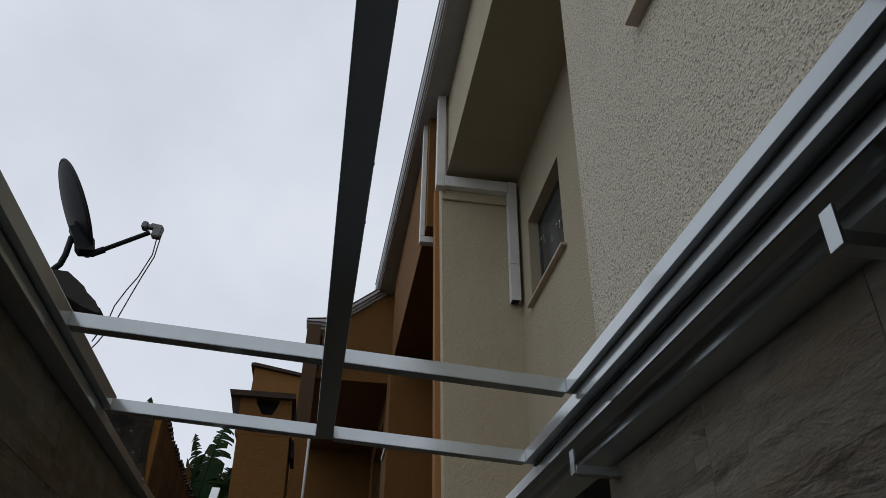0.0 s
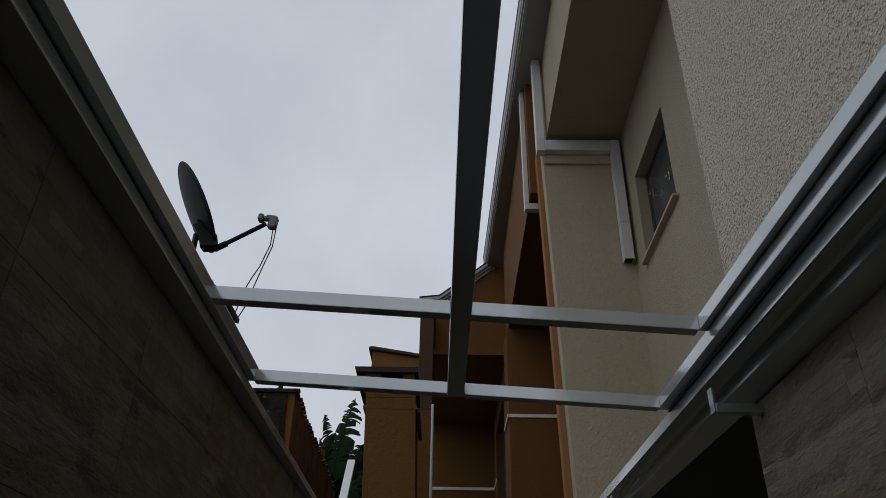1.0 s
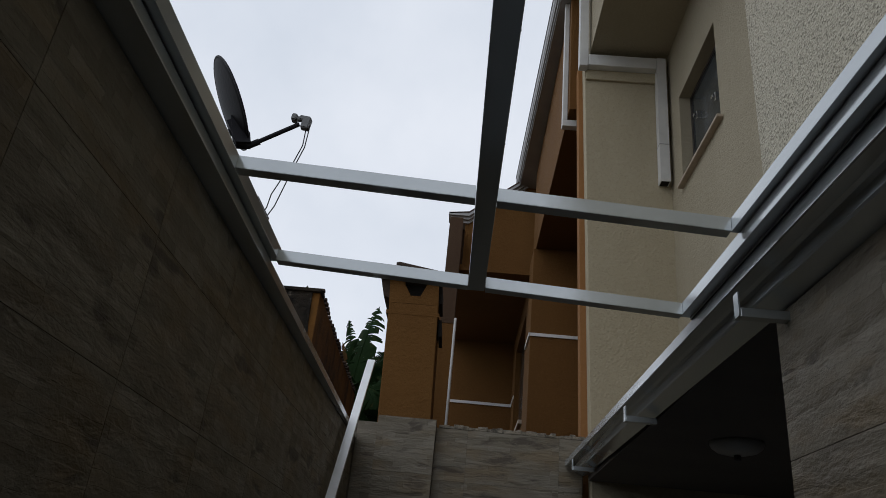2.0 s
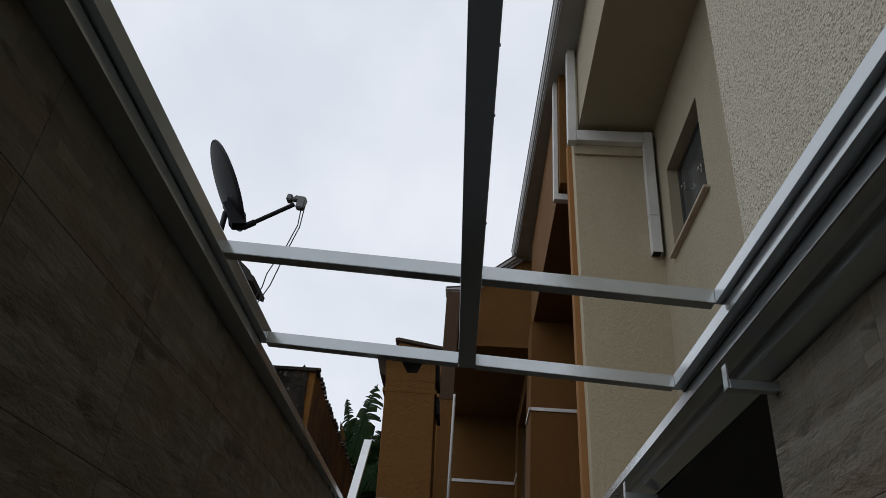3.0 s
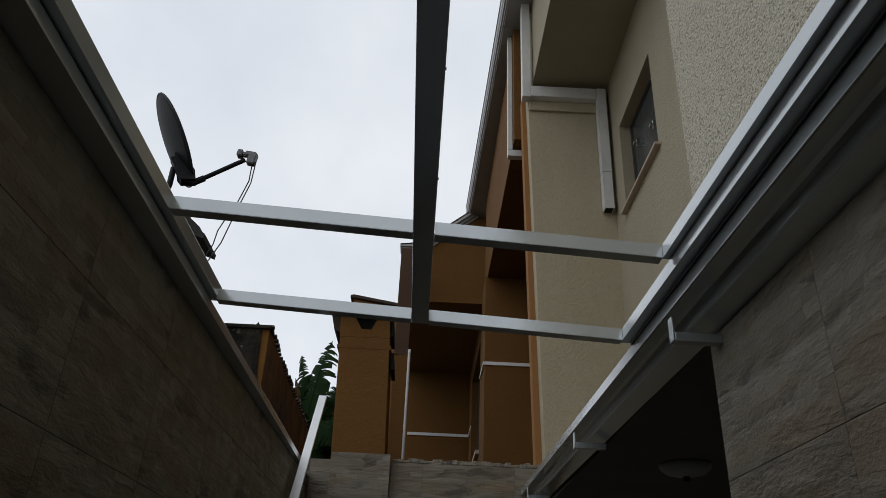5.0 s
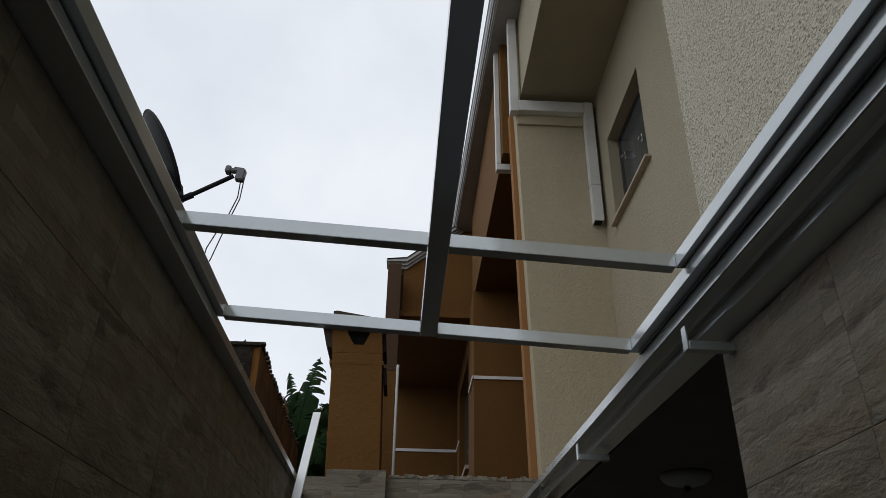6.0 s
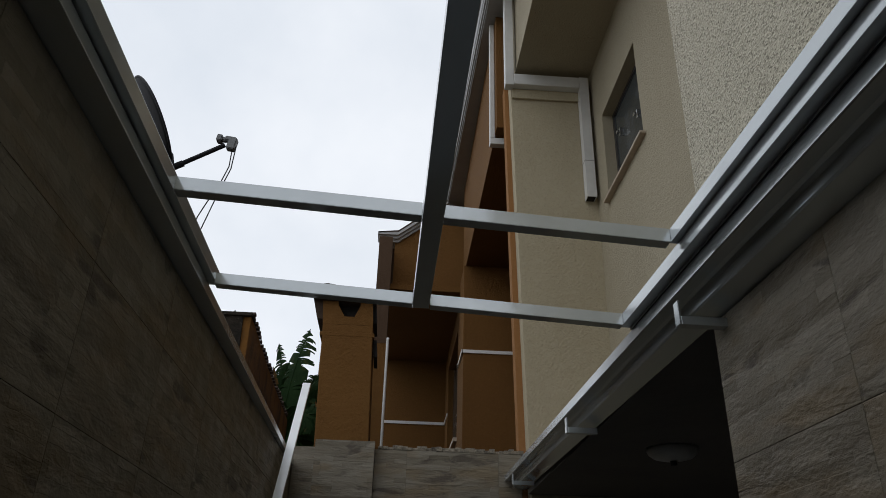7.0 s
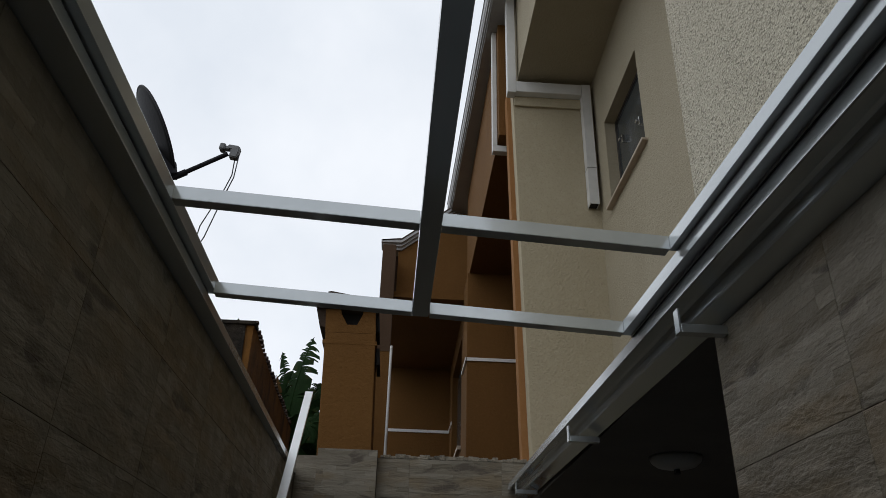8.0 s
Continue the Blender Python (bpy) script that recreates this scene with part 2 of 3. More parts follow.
def prism(bm, outline, axis, lo, hi):
    """A closed outline in the two other axes, drawn out along one axis."""
    def spot(a, b, c):
        return {"x": (c, a, b), "y": (a, c, b), "z": (a, b, c)}[axis]
    low = [bm.verts.new(spot(a, b, lo)) for a, b in outline]
    high = [bm.verts.new(spot(a, b, hi)) for a, b in outline]
    bm.faces.new(low)
    bm.faces.new(high[::-1])
    for i in range(len(outline)):
        j = (i + 1) % len(outline)
        bm.faces.new((low[i], high[i], high[j], low[j]))
    return bm


def prismed(outline, axis, lo, hi):
    return prism(bmesh.new(), outline, axis, lo, hi)


def tube(bm, points, radius, sides=8):
    """A round bar along points; radius may be one number or one a point."""
    points = [Vector(p) for p in points]
    radii = radius if isinstance(radius, (list, tuple)) else [radius] * len(points)
    rings, side = [], None
    for i, p in enumerate(points):
        way = (points[min(i + 1, len(points) - 1)] - points[max(i - 1, 0)]).normalized()
        if side is None:
            side = way.orthogonal().normalized()
        side = (side - way * side.dot(way)).normalized()
        up = way.cross(side)
        rings.append([bm.verts.new(p + radii[i] * (math.cos(a) * side + math.sin(a) * up))
                      for a in (2 * math.pi * k / sides for k in range(sides))])
    for a, b in zip(rings, rings[1:]):
        for k in range(sides):
            bm.faces.new((a[k], a[(k + 1) % sides], b[(k + 1) % sides], b[k]))
    bm.faces.new(rings[0][::-1])
    bm.faces.new(rings[-1])
    return bm


def holed(bm, axis, lo, hi, a0, a1, z0, z1, holes):
    """A wall between lo and hi across its thickness, with openings (a0, a1, z0, z1) through it."""
    aa = sorted({a0, a1, *(v for h in holes for v in h[:2])})
    zz = sorted({z0, z1, *(v for h in holes for v in h[2:])})
    solid = lambda i, j: 0 <= i < len(aa) - 1 and 0 <= j < len(zz) - 1 and not any(
        h[0] < (aa[i] + aa[i + 1]) / 2 < h[1] and h[2] < (zz[j] + zz[j + 1]) / 2 < h[3] for h in holes)
    spots = {}

    def vert(i, j, c):
        if (i, j, c) not in spots:
            a, z, t = aa[i], zz[j], (lo, hi)[c]
            spots[i, j, c] = bm.verts.new((t, a, z) if axis == "x" else (a, t, z))
        return spots[i, j, c]

    for i in range(len(aa) - 1):
        for j in range(len(zz) - 1):
            if not solid(i, j):
                continue
            for c in (0, 1):
                bm.faces.new([vert(i, j, c), vert(i + 1, j, c), vert(i + 1, j + 1, c), vert(i, j + 1, c)])
            for di, dj, p, q in ((-1, 0, (0, 0), (0, 1)), (1, 0, (1, 0), (1, 1)), (0, -1, (0, 0), (1, 0)), (0, 1, (0, 1), (1, 1))):
                if not solid(i + di, j + dj):
                    bm.faces.new([vert(i + p[0], j + p[1], 0), vert(i + q[0], j + q[1], 0), vert(i + q[0], j + q[1], 1), vert(i + p[0], j + p[1], 1)])
    return bm


# ---- the yard: ground, floor and walls ----
YARD_W, YARD_E, YARD_N = -0.565, 1.09, 5.42
structure("ground", boxed(-400, 400, -400, 400, -0.3, -0.06), GROUND, "dry earth ground around the houses", "ground")
structure("floor", boxed(-0.8, 4.2, -4.2, 5.6, -0.06, 0.0), FLOOR, "grey ceramic floor of the narrow yard", "floor")

wall_west = structure("wall_west", boxed(-0.76, YARD_W, -4.2, 5.55, 0, 2.524), GROUT, "boundary wall clad in ledge-stone tiles", "wall")
wall_north = structure("wall_north", boxed(YARD_W, YARD_E - 0.01, YARD_N, 5.55, 0, 2.668), GROUT, "low end wall clad in ledge-stone tiles", "wall")
pillar = structure("wall_pillar", boxed(-0.40, 0.02, 5.34, YARD_N, 0, 2.705, bevel=0.004), GROUT, "tiled pier standing proud of the end wall", "pillar")
# unseen slab, added only to keep sky light off the near walls
structure("added_shade_slab", boxed(-0.76, 1.088, -4.2, 0.50, 2.64, 2.72), DIM_CREAM, "unseen slab added over the south end to shade the yard", "roof")
wall_south = structure("wall_south", boxed(YARD_W, 4.2, -4.2, -4.0, 0, 3.0), DIM_CREAM, "plain cream wall closing the yard", "wall")

# rough mortar bed left bare along the top of the end wall
bm = bmesh.new()
rnd = random.Random(4)
xs = [0.04 + 0.035 * k for k in range(31)]
for a, b in zip(xs, xs[1:]):
    top = 2.684 + 0.02 * rnd.random()
    box(bm, a, b + 0.004, YARD_N - 0.012 + 0.012 * rnd.random(), 5.54, 2.668, top, bevel=0.004)
part("mortar_bed", bm, MORTAR, wall_north, "uneven bare mortar")


# ---- open aluminium roof frame over the yard ----
frame_thing = thing("roof_frame", "satin aluminium roof frame, open and without panels, fixed between two walls", "pergola")
END_Y = 2.391
SKEW = 0.013  # the frame stands a little out of square with the walls


def risen(bm):
    """The east rails and their gutter climb gently away from the south end."""
    for v in bm.verts:
        v.co.z += 0.019 * (v.co.y - 1.2)
    return bm


def skewed(bm):
    for v in bm.verts:
        v.co.x -= SKEW * (v.co.y - 2.0)
    return bm


part("track", skewed(boxed(-0.54, -0.473, -3.99, END_Y, 2.567, 2.617, bevel=0.002)), ALUMINIUM, frame_thing)
part("rail", skewed(boxed(-0.59, -0.498, -3.99, 5.40, 2.526, 2.562, bevel=0.002)), ALUMINIUM, frame_thing)
part("seal", skewed(boxed(-0.56, -0.503, -3.98, 5.38, 2.562, 2.567)), DARK_SEAL, frame_thing, "black rubber seal")
part("track", risen(boxed(0.892, 1.075, -3.99, 1.772, 2.4805, 2.520, bevel=0.0012)), ALUMINIUM, frame_thing)
part("track", risen(boxed(0.912, 1.075, -3.99, 2.335, 2.4395, 2.480, bevel=0.0012)), ALUMINIUM, frame_thing)
part("track_lip", risen(boxed(0.9438, 0.9452, -3.99, 2.335, 2.4325, 2.439)), ALUMINIUM, frame_thing, "thin bright lip under the track")
part("seal", risen(boxed(0.9462, 1.075, -3.99, 2.335, 2.4335, 2.4385)), DARK_SEAL, frame_thing, "black rubber seal")
long_beam = boxed(0.203, 0.261, -3.99, END_Y + 0.002, 2.519, 2.566, bevel=0.002)
for v in long_beam.verts:
    v.co.x -= SKEW * (v.co.y - 2.0)
part("long_beam", long_beam, ALUMINIUM, frame_thing)


def cross_beam(a, b, lo, hi):
    """The stretch from lo to hi of a square beam whose top front edge runs from a to b."""
    a, b = Vector(a), Vector(b)
    bm = bmesh.new()
    rings = []
    for f in (lo, hi):
        p = a.lerp(b, f)
        rings.append([bm.verts.new(p + Vector((0, dy, dz))) for dy, dz in ((0, 0), (0.042, 0), (0.042, -0.041), (0, -0.041))])
    for k in range(4):
        bm.faces.new((rings[0][k], rings[0][(k + 1) % 4], rings[1][(k + 1) % 4], rings[1][k]))
    bm.faces.new(rings[0][::-1])
    bm.faces.new(rings[1])
    bmesh.ops.bevel(bm, geom=bm.edges[:], offset=0.0012, segments=2, affect="EDGES")
    return bm


for a, b in (((-0.474, 1.764, 2.613), (0.8915, 1.762, 2.532)), ((-0.479, 2.349, 2.596), (0.9115, 2.302, 2.499))):
    span = b[0] - a[0]
    shift = -SKEW * (a[1] - 2.0)
    part("cross_beam", cross_beam(a, b, 0.0, (0.202 + shift - a[0]) / span), ALUMINIUM, frame_thing)
    part("cross_beam", cross_beam(a, b, (0.262 + shift - a[0]) / span, 1.0), ALUMINIUM, frame_thing)

for y in (0.93, 1.12, 1.52, 2.05):
    x = 0.2615 - SKEW * (y - 2.0)
    part("screw", tube(bmesh.new(), [(x, y, 2.552), (x + 0.002, y, 2.552)], 0.003, 8), DARK_SEAL, frame_thing, "small dark screw head")

gutter = thing("box_gutter", "aluminium box gutter with a folded lip and wall clips", "gutter")
part("channel", risen(prismed([(0.9535, 2.4325), (0.9535, 2.396), (0.956, 2.3935), (0.992, 2.394), (1.006, 2.392), (1.014, 2.384), (1.018, 2.362), (1.022, 2.356),
                               (1.0885, 2.338), (1.0885, 2.4325)], "y", -3.99, 5.40)), ALUMINIUM, gutter)
part("flange", risen(boxed(0.9505, 0.9533, -3.99, 5.40, 2.394, 2.4325)), ALUMINIUM, gutter, "flat front flange")
for y in (-0.70, 0.665, 1.917, 3.375, 5.0):
    low = 2.275 + 0.025 * (y - 0.66)
    clip = boxed(0.943, 0.9495, y - 0.016, y + 0.016, low, low + 0.072, bevel=0.0015)
    box(clip, 0.950, 1.087, y - 0.016, y + 0.016, low, low + 0.026, bevel=0.0015)
    part("clip", clip, ALUMINIUM, gutter)

pole = thing("metal_bar", "long bright aluminium bar leaning in the corner of the yard", "bar")
bm = bmesh.new()
box(bm, -0.027, 0.027, -0.0125, 0.0125, 0, 3.885, bevel=0.002)
bar = part("bar", bm, ALUMINIUM_LIGHT, pole)
foot, tip = Vector((-0.520, 2.80, 0.005)), Vector((-0.487, 5.2, 3.055))
up = (tip - foot).normalized()
side = Vector((1, 0, 0))
side = (side - up * side.dot(up)).normalized()
bar.matrix_world = Matrix.Translation(foot) @ Matrix((side, up.cross(side), up)).transposed().to_4x4()


def out_of_plumb(bm, z0, k):
    """Lean a wall's free edge to the west above z0, by k metres a metre."""
    low = min(v.co.x for v in bm.verts)
    for v in bm.verts:
        if v.co.x < low + 0.02:
            v.co.x -= k * (v.co.z - z0)
    return bm


# ---- cream house along the east side ----
house = thing("house", "two-storey cream stucco house with a deep window recess", "house")
FACE, RECESS, CORNER, BACK, SOFFIT, EAVE = 1.09, 1.78, 1.995, 5.36, 6.14, 7.10
part("facade_wall", holed(bmesh.new(), "x", FACE, 1.32, -4.0, CORNER, 0, SOFFIT, [(0.35, 1.30, 3.62, 4.6)]), ROUGH_CREAM, house, "coarse pitted cream stucco")
part("side_wall", boxed(1.32, RECESS + 0.15, CORNER - 0.2, CORNER, 2.6, SOFFIT), DIM_CREAM, house)
part("recess_wall", holed(bmesh.new(), "x", RECESS, RECESS + 0.15, CORNER, BACK, 2.6, SOFFIT, [(4.155, 5.05, 4.644, 5.486)]), DIM_CREAM, house)
part("return_wall", out_of_plumb(boxed(1.125, 4.2, BACK, 5.50, 0, SOFFIT, bevel=0.004), 2.7, 0.024), PITTED_CREAM, house)
part("ledge", boxed(1.055, RECESS - 0.002, 5.334, BACK - 0.002, 5.85, 5.953, bevel=0.006), PITTED_CREAM, house)
part("soffit", boxed(FACE + 0.14, RECESS + 0.15, CORNER, BACK, SOFFIT, SOFFIT + 0.06), DIM_CREAM, house)
part("upper_wall", boxed(FACE, FACE + 0.14, -4.0, 5.50, SOFFIT, EAVE), DIM_CREAM, house)
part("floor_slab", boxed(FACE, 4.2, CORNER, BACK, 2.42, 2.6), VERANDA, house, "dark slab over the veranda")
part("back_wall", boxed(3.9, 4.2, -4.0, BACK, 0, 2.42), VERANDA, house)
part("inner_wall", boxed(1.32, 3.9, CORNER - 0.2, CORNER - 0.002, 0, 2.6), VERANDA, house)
part("rear_wall", boxed(4.2, 4.4, -4.0, 5.50, 0, EAVE), DIM_CREAM, house)
part("end_wall", boxed(1.32, 4.2, -4.0, -3.8, 0, EAVE), DIM_CREAM, house)
structure("ceiling", boxed(FACE + 0.02, 3.9, CORNER + 0.002, BACK - 0.002, 2.385, 2.418), CEILING_SHADE, "veranda ceiling with its shade put into dark paint", "ceiling")


def eaves(owner, y0, y1, roof_mat):
    """Flat eave lining, moulded gutter along its edge and the roof slope above; the run leans west as it goes."""
    def leant(bm):
        for v in bm.verts:
            v.co.x -= 0.028 * (v.co.y - 5.6)
        return bm

    part("eave_board", leant(boxed(0.8605, FACE + 0.14, y0, y1, EAVE + 0.001, EAVE + 0.03)), GUTTER_GREY, owner, "flat grey eave lining")
    run = prismed([(0.860, 7.098), (0.848, 7.092), (0.848, 7.112), (0.834, 7.114), (0.830, 7.135), (0.816, 7.138), (0.812, 7.165),
                   (0.804, 7.175), (0.800, 7.20), (0.800, 7.275), (0.792, 7.275), (0.792, 7.29), (0.81, 7.29), (0.860, 7.20)], "y", y0, y1)
    part("roof_gutter", leant(run), GUTTER_GREY, owner, "moulded grey metal gutter")
    part("roof", leant(prismed([(0.815, 7.235), (4.6, 8.75), (4.6, 8.85), (0.815, 7.30)], "y", y0, y1)), roof_mat, owner)


eaves(house, -4.0, 5.60, ROOF_TILE)

# rectangular downpipe that steps round the recess
pipe = thing("downpipe", "grey-white rectangular downpipe stepping round the recess", "downpipe")
part("pipe", boxed(0.985, 1.065, 5.266, 5.356, 5.945, EAVE - 0.002, bevel=0.006), PIPE_WHITE, pipe)
part("pipe", boxed(1.0655, 1.664, 5.266, 5.356, 5.955, 6.072, bevel=0.006), PIPE_WHITE, pipe)
drop = holed(bmesh.new(), "x", 1.665, 1.671, 5.262, 5.352, 4.80, 6.072, [])
box(drop, 1.6715, 1.745, 5.262, 5.268, 4.80, 6.072)
box(drop, 1.739, 1.745, 5.269, 5.352, 4.80, 6.072)
box(drop, 1.6715, 1.7385, 5.269, 5.352, 6.04, 6.071)
part("pipe", drop, PIPE_WHITE, pipe, "open-ended lower pipe")
# solid black block that stands for the shade in the open pipe end
part("pipe_shade_fill", boxed(1.673, 1.738, 5.27, 5.351, 4.803, 6.03), SOOT_SHADE, pipe, "black filling for the shade inside the pipe")


def pipe_joint(z):
    return boxed(1.662, 1.7465, 5.2585, 5.354, z, z + 0.004)


part("pipe_joint", pipe_joint(5.16), GUTTER_GREY, pipe)


def wall_window(owner, x, y0, y1, z0, z1, depth, past, thick):
    w = part("window", boxed(x + depth + 0.03, x + depth + 0.045, y0, y1, z0, z1), BRONZE_FRAME, owner)
    f = bmesh.new()
    for a in ((y0, y1, z0, z0 + 0.03), (y0, y1, z1 - 0.03, z1), (y0, y0 + 0.03, z0 + 0.03, z1 - 0.03), (y1 - 0.03, y1, z0 + 0.03, z1 - 0.03)):
        box(f, x + depth, x + depth + 0.03, *a)
    part("window_frame", f, BRONZE_FRAME, w, "dark metal frame")
    part("pane", boxed(x + depth + 0.010, x + depth + 0.018, y0 + 0.03, y1 - 0.03, z0 + 0.03, z1 - 0.03), GLASS, w, "dark glass pane")
    part("window_sill", boxed(x - 0.045, x + depth, y0 - 0.05, y1 + past, z0 - 0.002 - thick, z0 - 0.002, bevel=0.004), STONE_SILL, w, "beige stone sill")
    return w


win = wall_window(house, RECESS, 4.155, 5.05, 4.644, 5.486, 0.09, 0.02, 0.022)
for y, z in ((4.84, 5.17), (4.42, 5.03)):
    latch = boxed(1.845, 1.88, y - 0.012, y + 0.012, z - 0.035, z + 0.035, bevel=0.004)
    box(latch, 1.825, 1.845, y - 0.008, y + 0.03, z - 0.01, z + 0.012, bevel=0.003)
    part("latch", latch, CHROME, win, "chrome latch")
wall_window(house, FACE, 0.35, 1.30, 3.62, 4.60, 0.11, 0.06, 0.03)

lamp = thing("ceiling_lamp", "round unlit glass lamp under the veranda ceiling", "lamp")
bm = bmesh.new()
rings = []
for r, z in ((0.13, 2.3848), (0.13, 2.372), (0.122, 2.355), (0.10, 2.338), (0.055, 2.326), (0.02, 2.322)):
    rings.append([bm.verts.new((1.585 + r * math.cos(a), 3.78 + r * math.sin(a), z)) for a in (2 * math.pi * k / 28 for k in range(28))])
for a, b in zip(rings, rings[1:]):
    for k in range(28):
        bm.faces.new((a[k], a[(k + 1) % 28], b[(k + 1) % 28], b[k]))
bm.faces.new(rings[0])
bm.faces.new(rings[-1])
part("shade", bm, LAMP_GLASS, lamp, "frosted glass", True)
part("knob", tube(bmesh.new(), [(1.585, 3.78, 2.323), (1.585, 3.78, 2.300)], 0.016, 12), DARK_SEAL, lamp, "dark knob")


# ---- orange house beyond ----
orange = thing("house", "two-storey orange stucco house with white bands and a small gable", "house")
OX = 0.95
part("party_wall", out_of_plumb(boxed(1.075, 1.9, 5.502, 5.62, 0, 6.1, bevel=0.004), 2.7, 0.02), LIT_ORANGE, orange)
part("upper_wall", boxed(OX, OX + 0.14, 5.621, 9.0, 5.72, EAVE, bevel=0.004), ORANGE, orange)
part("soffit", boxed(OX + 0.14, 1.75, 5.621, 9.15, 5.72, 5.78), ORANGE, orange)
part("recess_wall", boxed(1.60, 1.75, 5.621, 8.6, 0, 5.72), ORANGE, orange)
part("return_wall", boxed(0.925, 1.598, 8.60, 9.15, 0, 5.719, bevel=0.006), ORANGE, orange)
part("band", boxed(0.915, 1.598, 8.585, 8.5985, 4.535, 4.575), WHITE_PAINT, orange, "white moulding")
part("band", boxed(0.905, 0.9235, 8.585, 9.15, 4.535, 4.575), WHITE_PAINT, orange, "white moulding")
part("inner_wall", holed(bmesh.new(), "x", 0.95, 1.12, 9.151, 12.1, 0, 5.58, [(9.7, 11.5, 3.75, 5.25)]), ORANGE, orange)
part("back_wall", boxed(-0.2, 1.12, 12.1, 12.25, 0, 5.58), ORANGE, orange)
part("parapet", boxed(-0.2, -0.06, 9.3, 12.1, 0, 3.3), ORANGE, orange)
part("ceiling_slab", boxed(-0.2, 1.12, 9.151, 12.25, 5.581, 5.66), ORANGE, orange)
part("band", boxed(-0.058, 0.949, 12.085, 12.0985, 4.50, 4.545), WHITE_PAINT, orange, "white moulding")
part("band", boxed(0.935, 0.9485, 11.5, 12.084, 4.50, 4.545), WHITE_PAINT, orange, "white moulding")
w = part("window", boxed(1.05, 1.07, 9.7, 11.5, 3.75, 5.25), BRONZE_FRAME, orange)
part("pane", boxed(1.035, 1.043, 9.74, 10.57, 3.79, 5.21), GLASS, w, "dark glass pane")
part("pane", boxed(1.035, 1.043, 10.63, 11.46, 3.79, 5.21), GLASS, w, "dark glass pane")
part("window_sill", boxed(0.90, 1.05, 9.64, 11.56, 3.70, 3.748), STONE_SILL, w, "stone sill")
def set_back(bm):
    """The gable stands half a metre behind the wall below it, and is larger for it."""
    for v in bm.verts:
        v.co = Vector((0.255 + (v.co.x - 0.22) * 1.05, v.co.y * 1.05, 1.495 + (v.co.z - 1.55) * 1.05))
    return bm


part("gable_wall", set_back(prismed([(-0.02, 5.58), (0.949, 5.58), (0.949, 7.02), (0.90, 6.98), (0.02, 6.27), (-0.02, 6.27)], "y", 9.0, 9.149)), ORANGE, orange)
part("pier", boxed(-0.195, -0.021, 8.96, 9.3, 0, 4.74), ORANGE, orange)
part("pier", boxed(-0.200, -0.021, 8.955, 9.3, 4.741, 6.27), BROWN_PIER, orange, "brown-grey upper corner pier")
for k, (out, lo) in enumerate(((0.10, 0.06), (0.065, 0.02), (0.03, -0.02))):
    strip = prismed([(-0.205 - out * 0.5, 6.27 + lo), (0.02, 6.27 + lo), (0.90, 6.98 + lo), (0.90, 7.02 + lo), (0.02, 6.31 + lo), (-0.205 - out * 0.5, 6.31 + lo)],
                    "y", 9.0 - out, 9.16)
    part("cornice", set_back(strip), CORNICE, orange, "stepped grey cornice")
part("gable_roof", set_back(prismed([(-0.24, 6.345), (0.02, 6.375), (0.90, 7.085), (0.90, 7.11), (0.02, 6.40), (-0.24, 6.37)], "y", 8.90, 12.2)), ROOF_TILE, orange)
part("side_wall", boxed(-0.2, -0.06, 9.3, 12.25, 5.661, 6.33), ORANGE, orange)
eaves(orange, 5.603, 9.5, ROOF_TILE)
part("outer_wall", boxed(1.9, 4.4, 5.502, 5.62, 0, EAVE), ORANGE, orange)
part("outer_wall", boxed(4.2, 4.4, 5.621, 12.25, 0, EAVE), ORANGE, orange)

pipe = thing("downpipe", "thin white downpipe on the corner of the orange house", "downpipe")
part("pipe", tube(bmesh.new(), [(-0.005, 8.925, 0), (-0.005, 8.925, 4.76), (-0.005, 8.935, 4.80)], 0.018, 12), PIPE_WHITE, pipe, smooth=True)
pipe = thing("downpipe", "short grey-white rectangular downpipe under the orange eave", "downpipe")
part("pipe", boxed(0.902, 0.948, 5.73, 5.80, 5.68, EAVE - 0.002, bevel=0.006), PIPE_WHITE, pipe)
part("pipe", boxed(0.902, 1.07, 5.73, 5.80, 5.61, 5.679, bevel=0.006), PIPE_WHITE, pipe)


# ---- leaning masonry chimney behind the end wall ----
def lean(bm):
    for v in bm.verts:
        v.co.x -= 0.072 * max(0.0, v.co.z - 2.2)
    return bm


chimney = thing("chimney", "leaning orange stucco barbecue chimney with a capped top", "chimney")
CX0, CX1, CY0, CY1 = -0.365, 0.04, 5.66, 6.12
part("shaft", lean(boxed(CX0, CX1, CY0, CY1, 0, 3.70, bevel=0.008)), ORANGE, chimney)
part("ledge", lean(boxed(CX0 - 0.022, CX1 + 0.010, CY0 - 0.003, CY1 + 0.02, 3.60, 3.635, bevel=0.006)), ORANGE, chimney)
head = holed(bmesh.new(), "y", CY0, CY0 + 0.08, CX0, CX1, 3.70, 3.90, [(-0.24, -0.06, 3.77, 3.90)])
box(head, CX0, CX0 + 0.08, CY0 + 0.081, CY1, 3.70, 3.90)
box(head, CX1 - 0.08, CX1, CY0 + 0.081, CY1 - 0.15, 3.70, 3.90)
box(head, CX0 + 0.081, CX1 - 0.081, CY1 - 0.08, CY1, 3.70, 3.90)
for a, b in ((-0.24, -0.19), (-0.06, -0.11)):
    prism(head, [(a, 3.77), (b, 3.77), (a, 3.87)], "y", CY0 + 0.001, CY0 + 0.079)
part("chimney_head", lean(head), ORANGE, chimney)
# solid black block: soot and the shade of the opening in one colour
part("flue", lean(boxed(CX0 + 0.082, CX1 - 0.082, CY0 + 0.085, CY1 - 0.09, 3.70, 3.895)), SOOT_SHADE, chimney, "sooty black filling for the shaded flue opening")
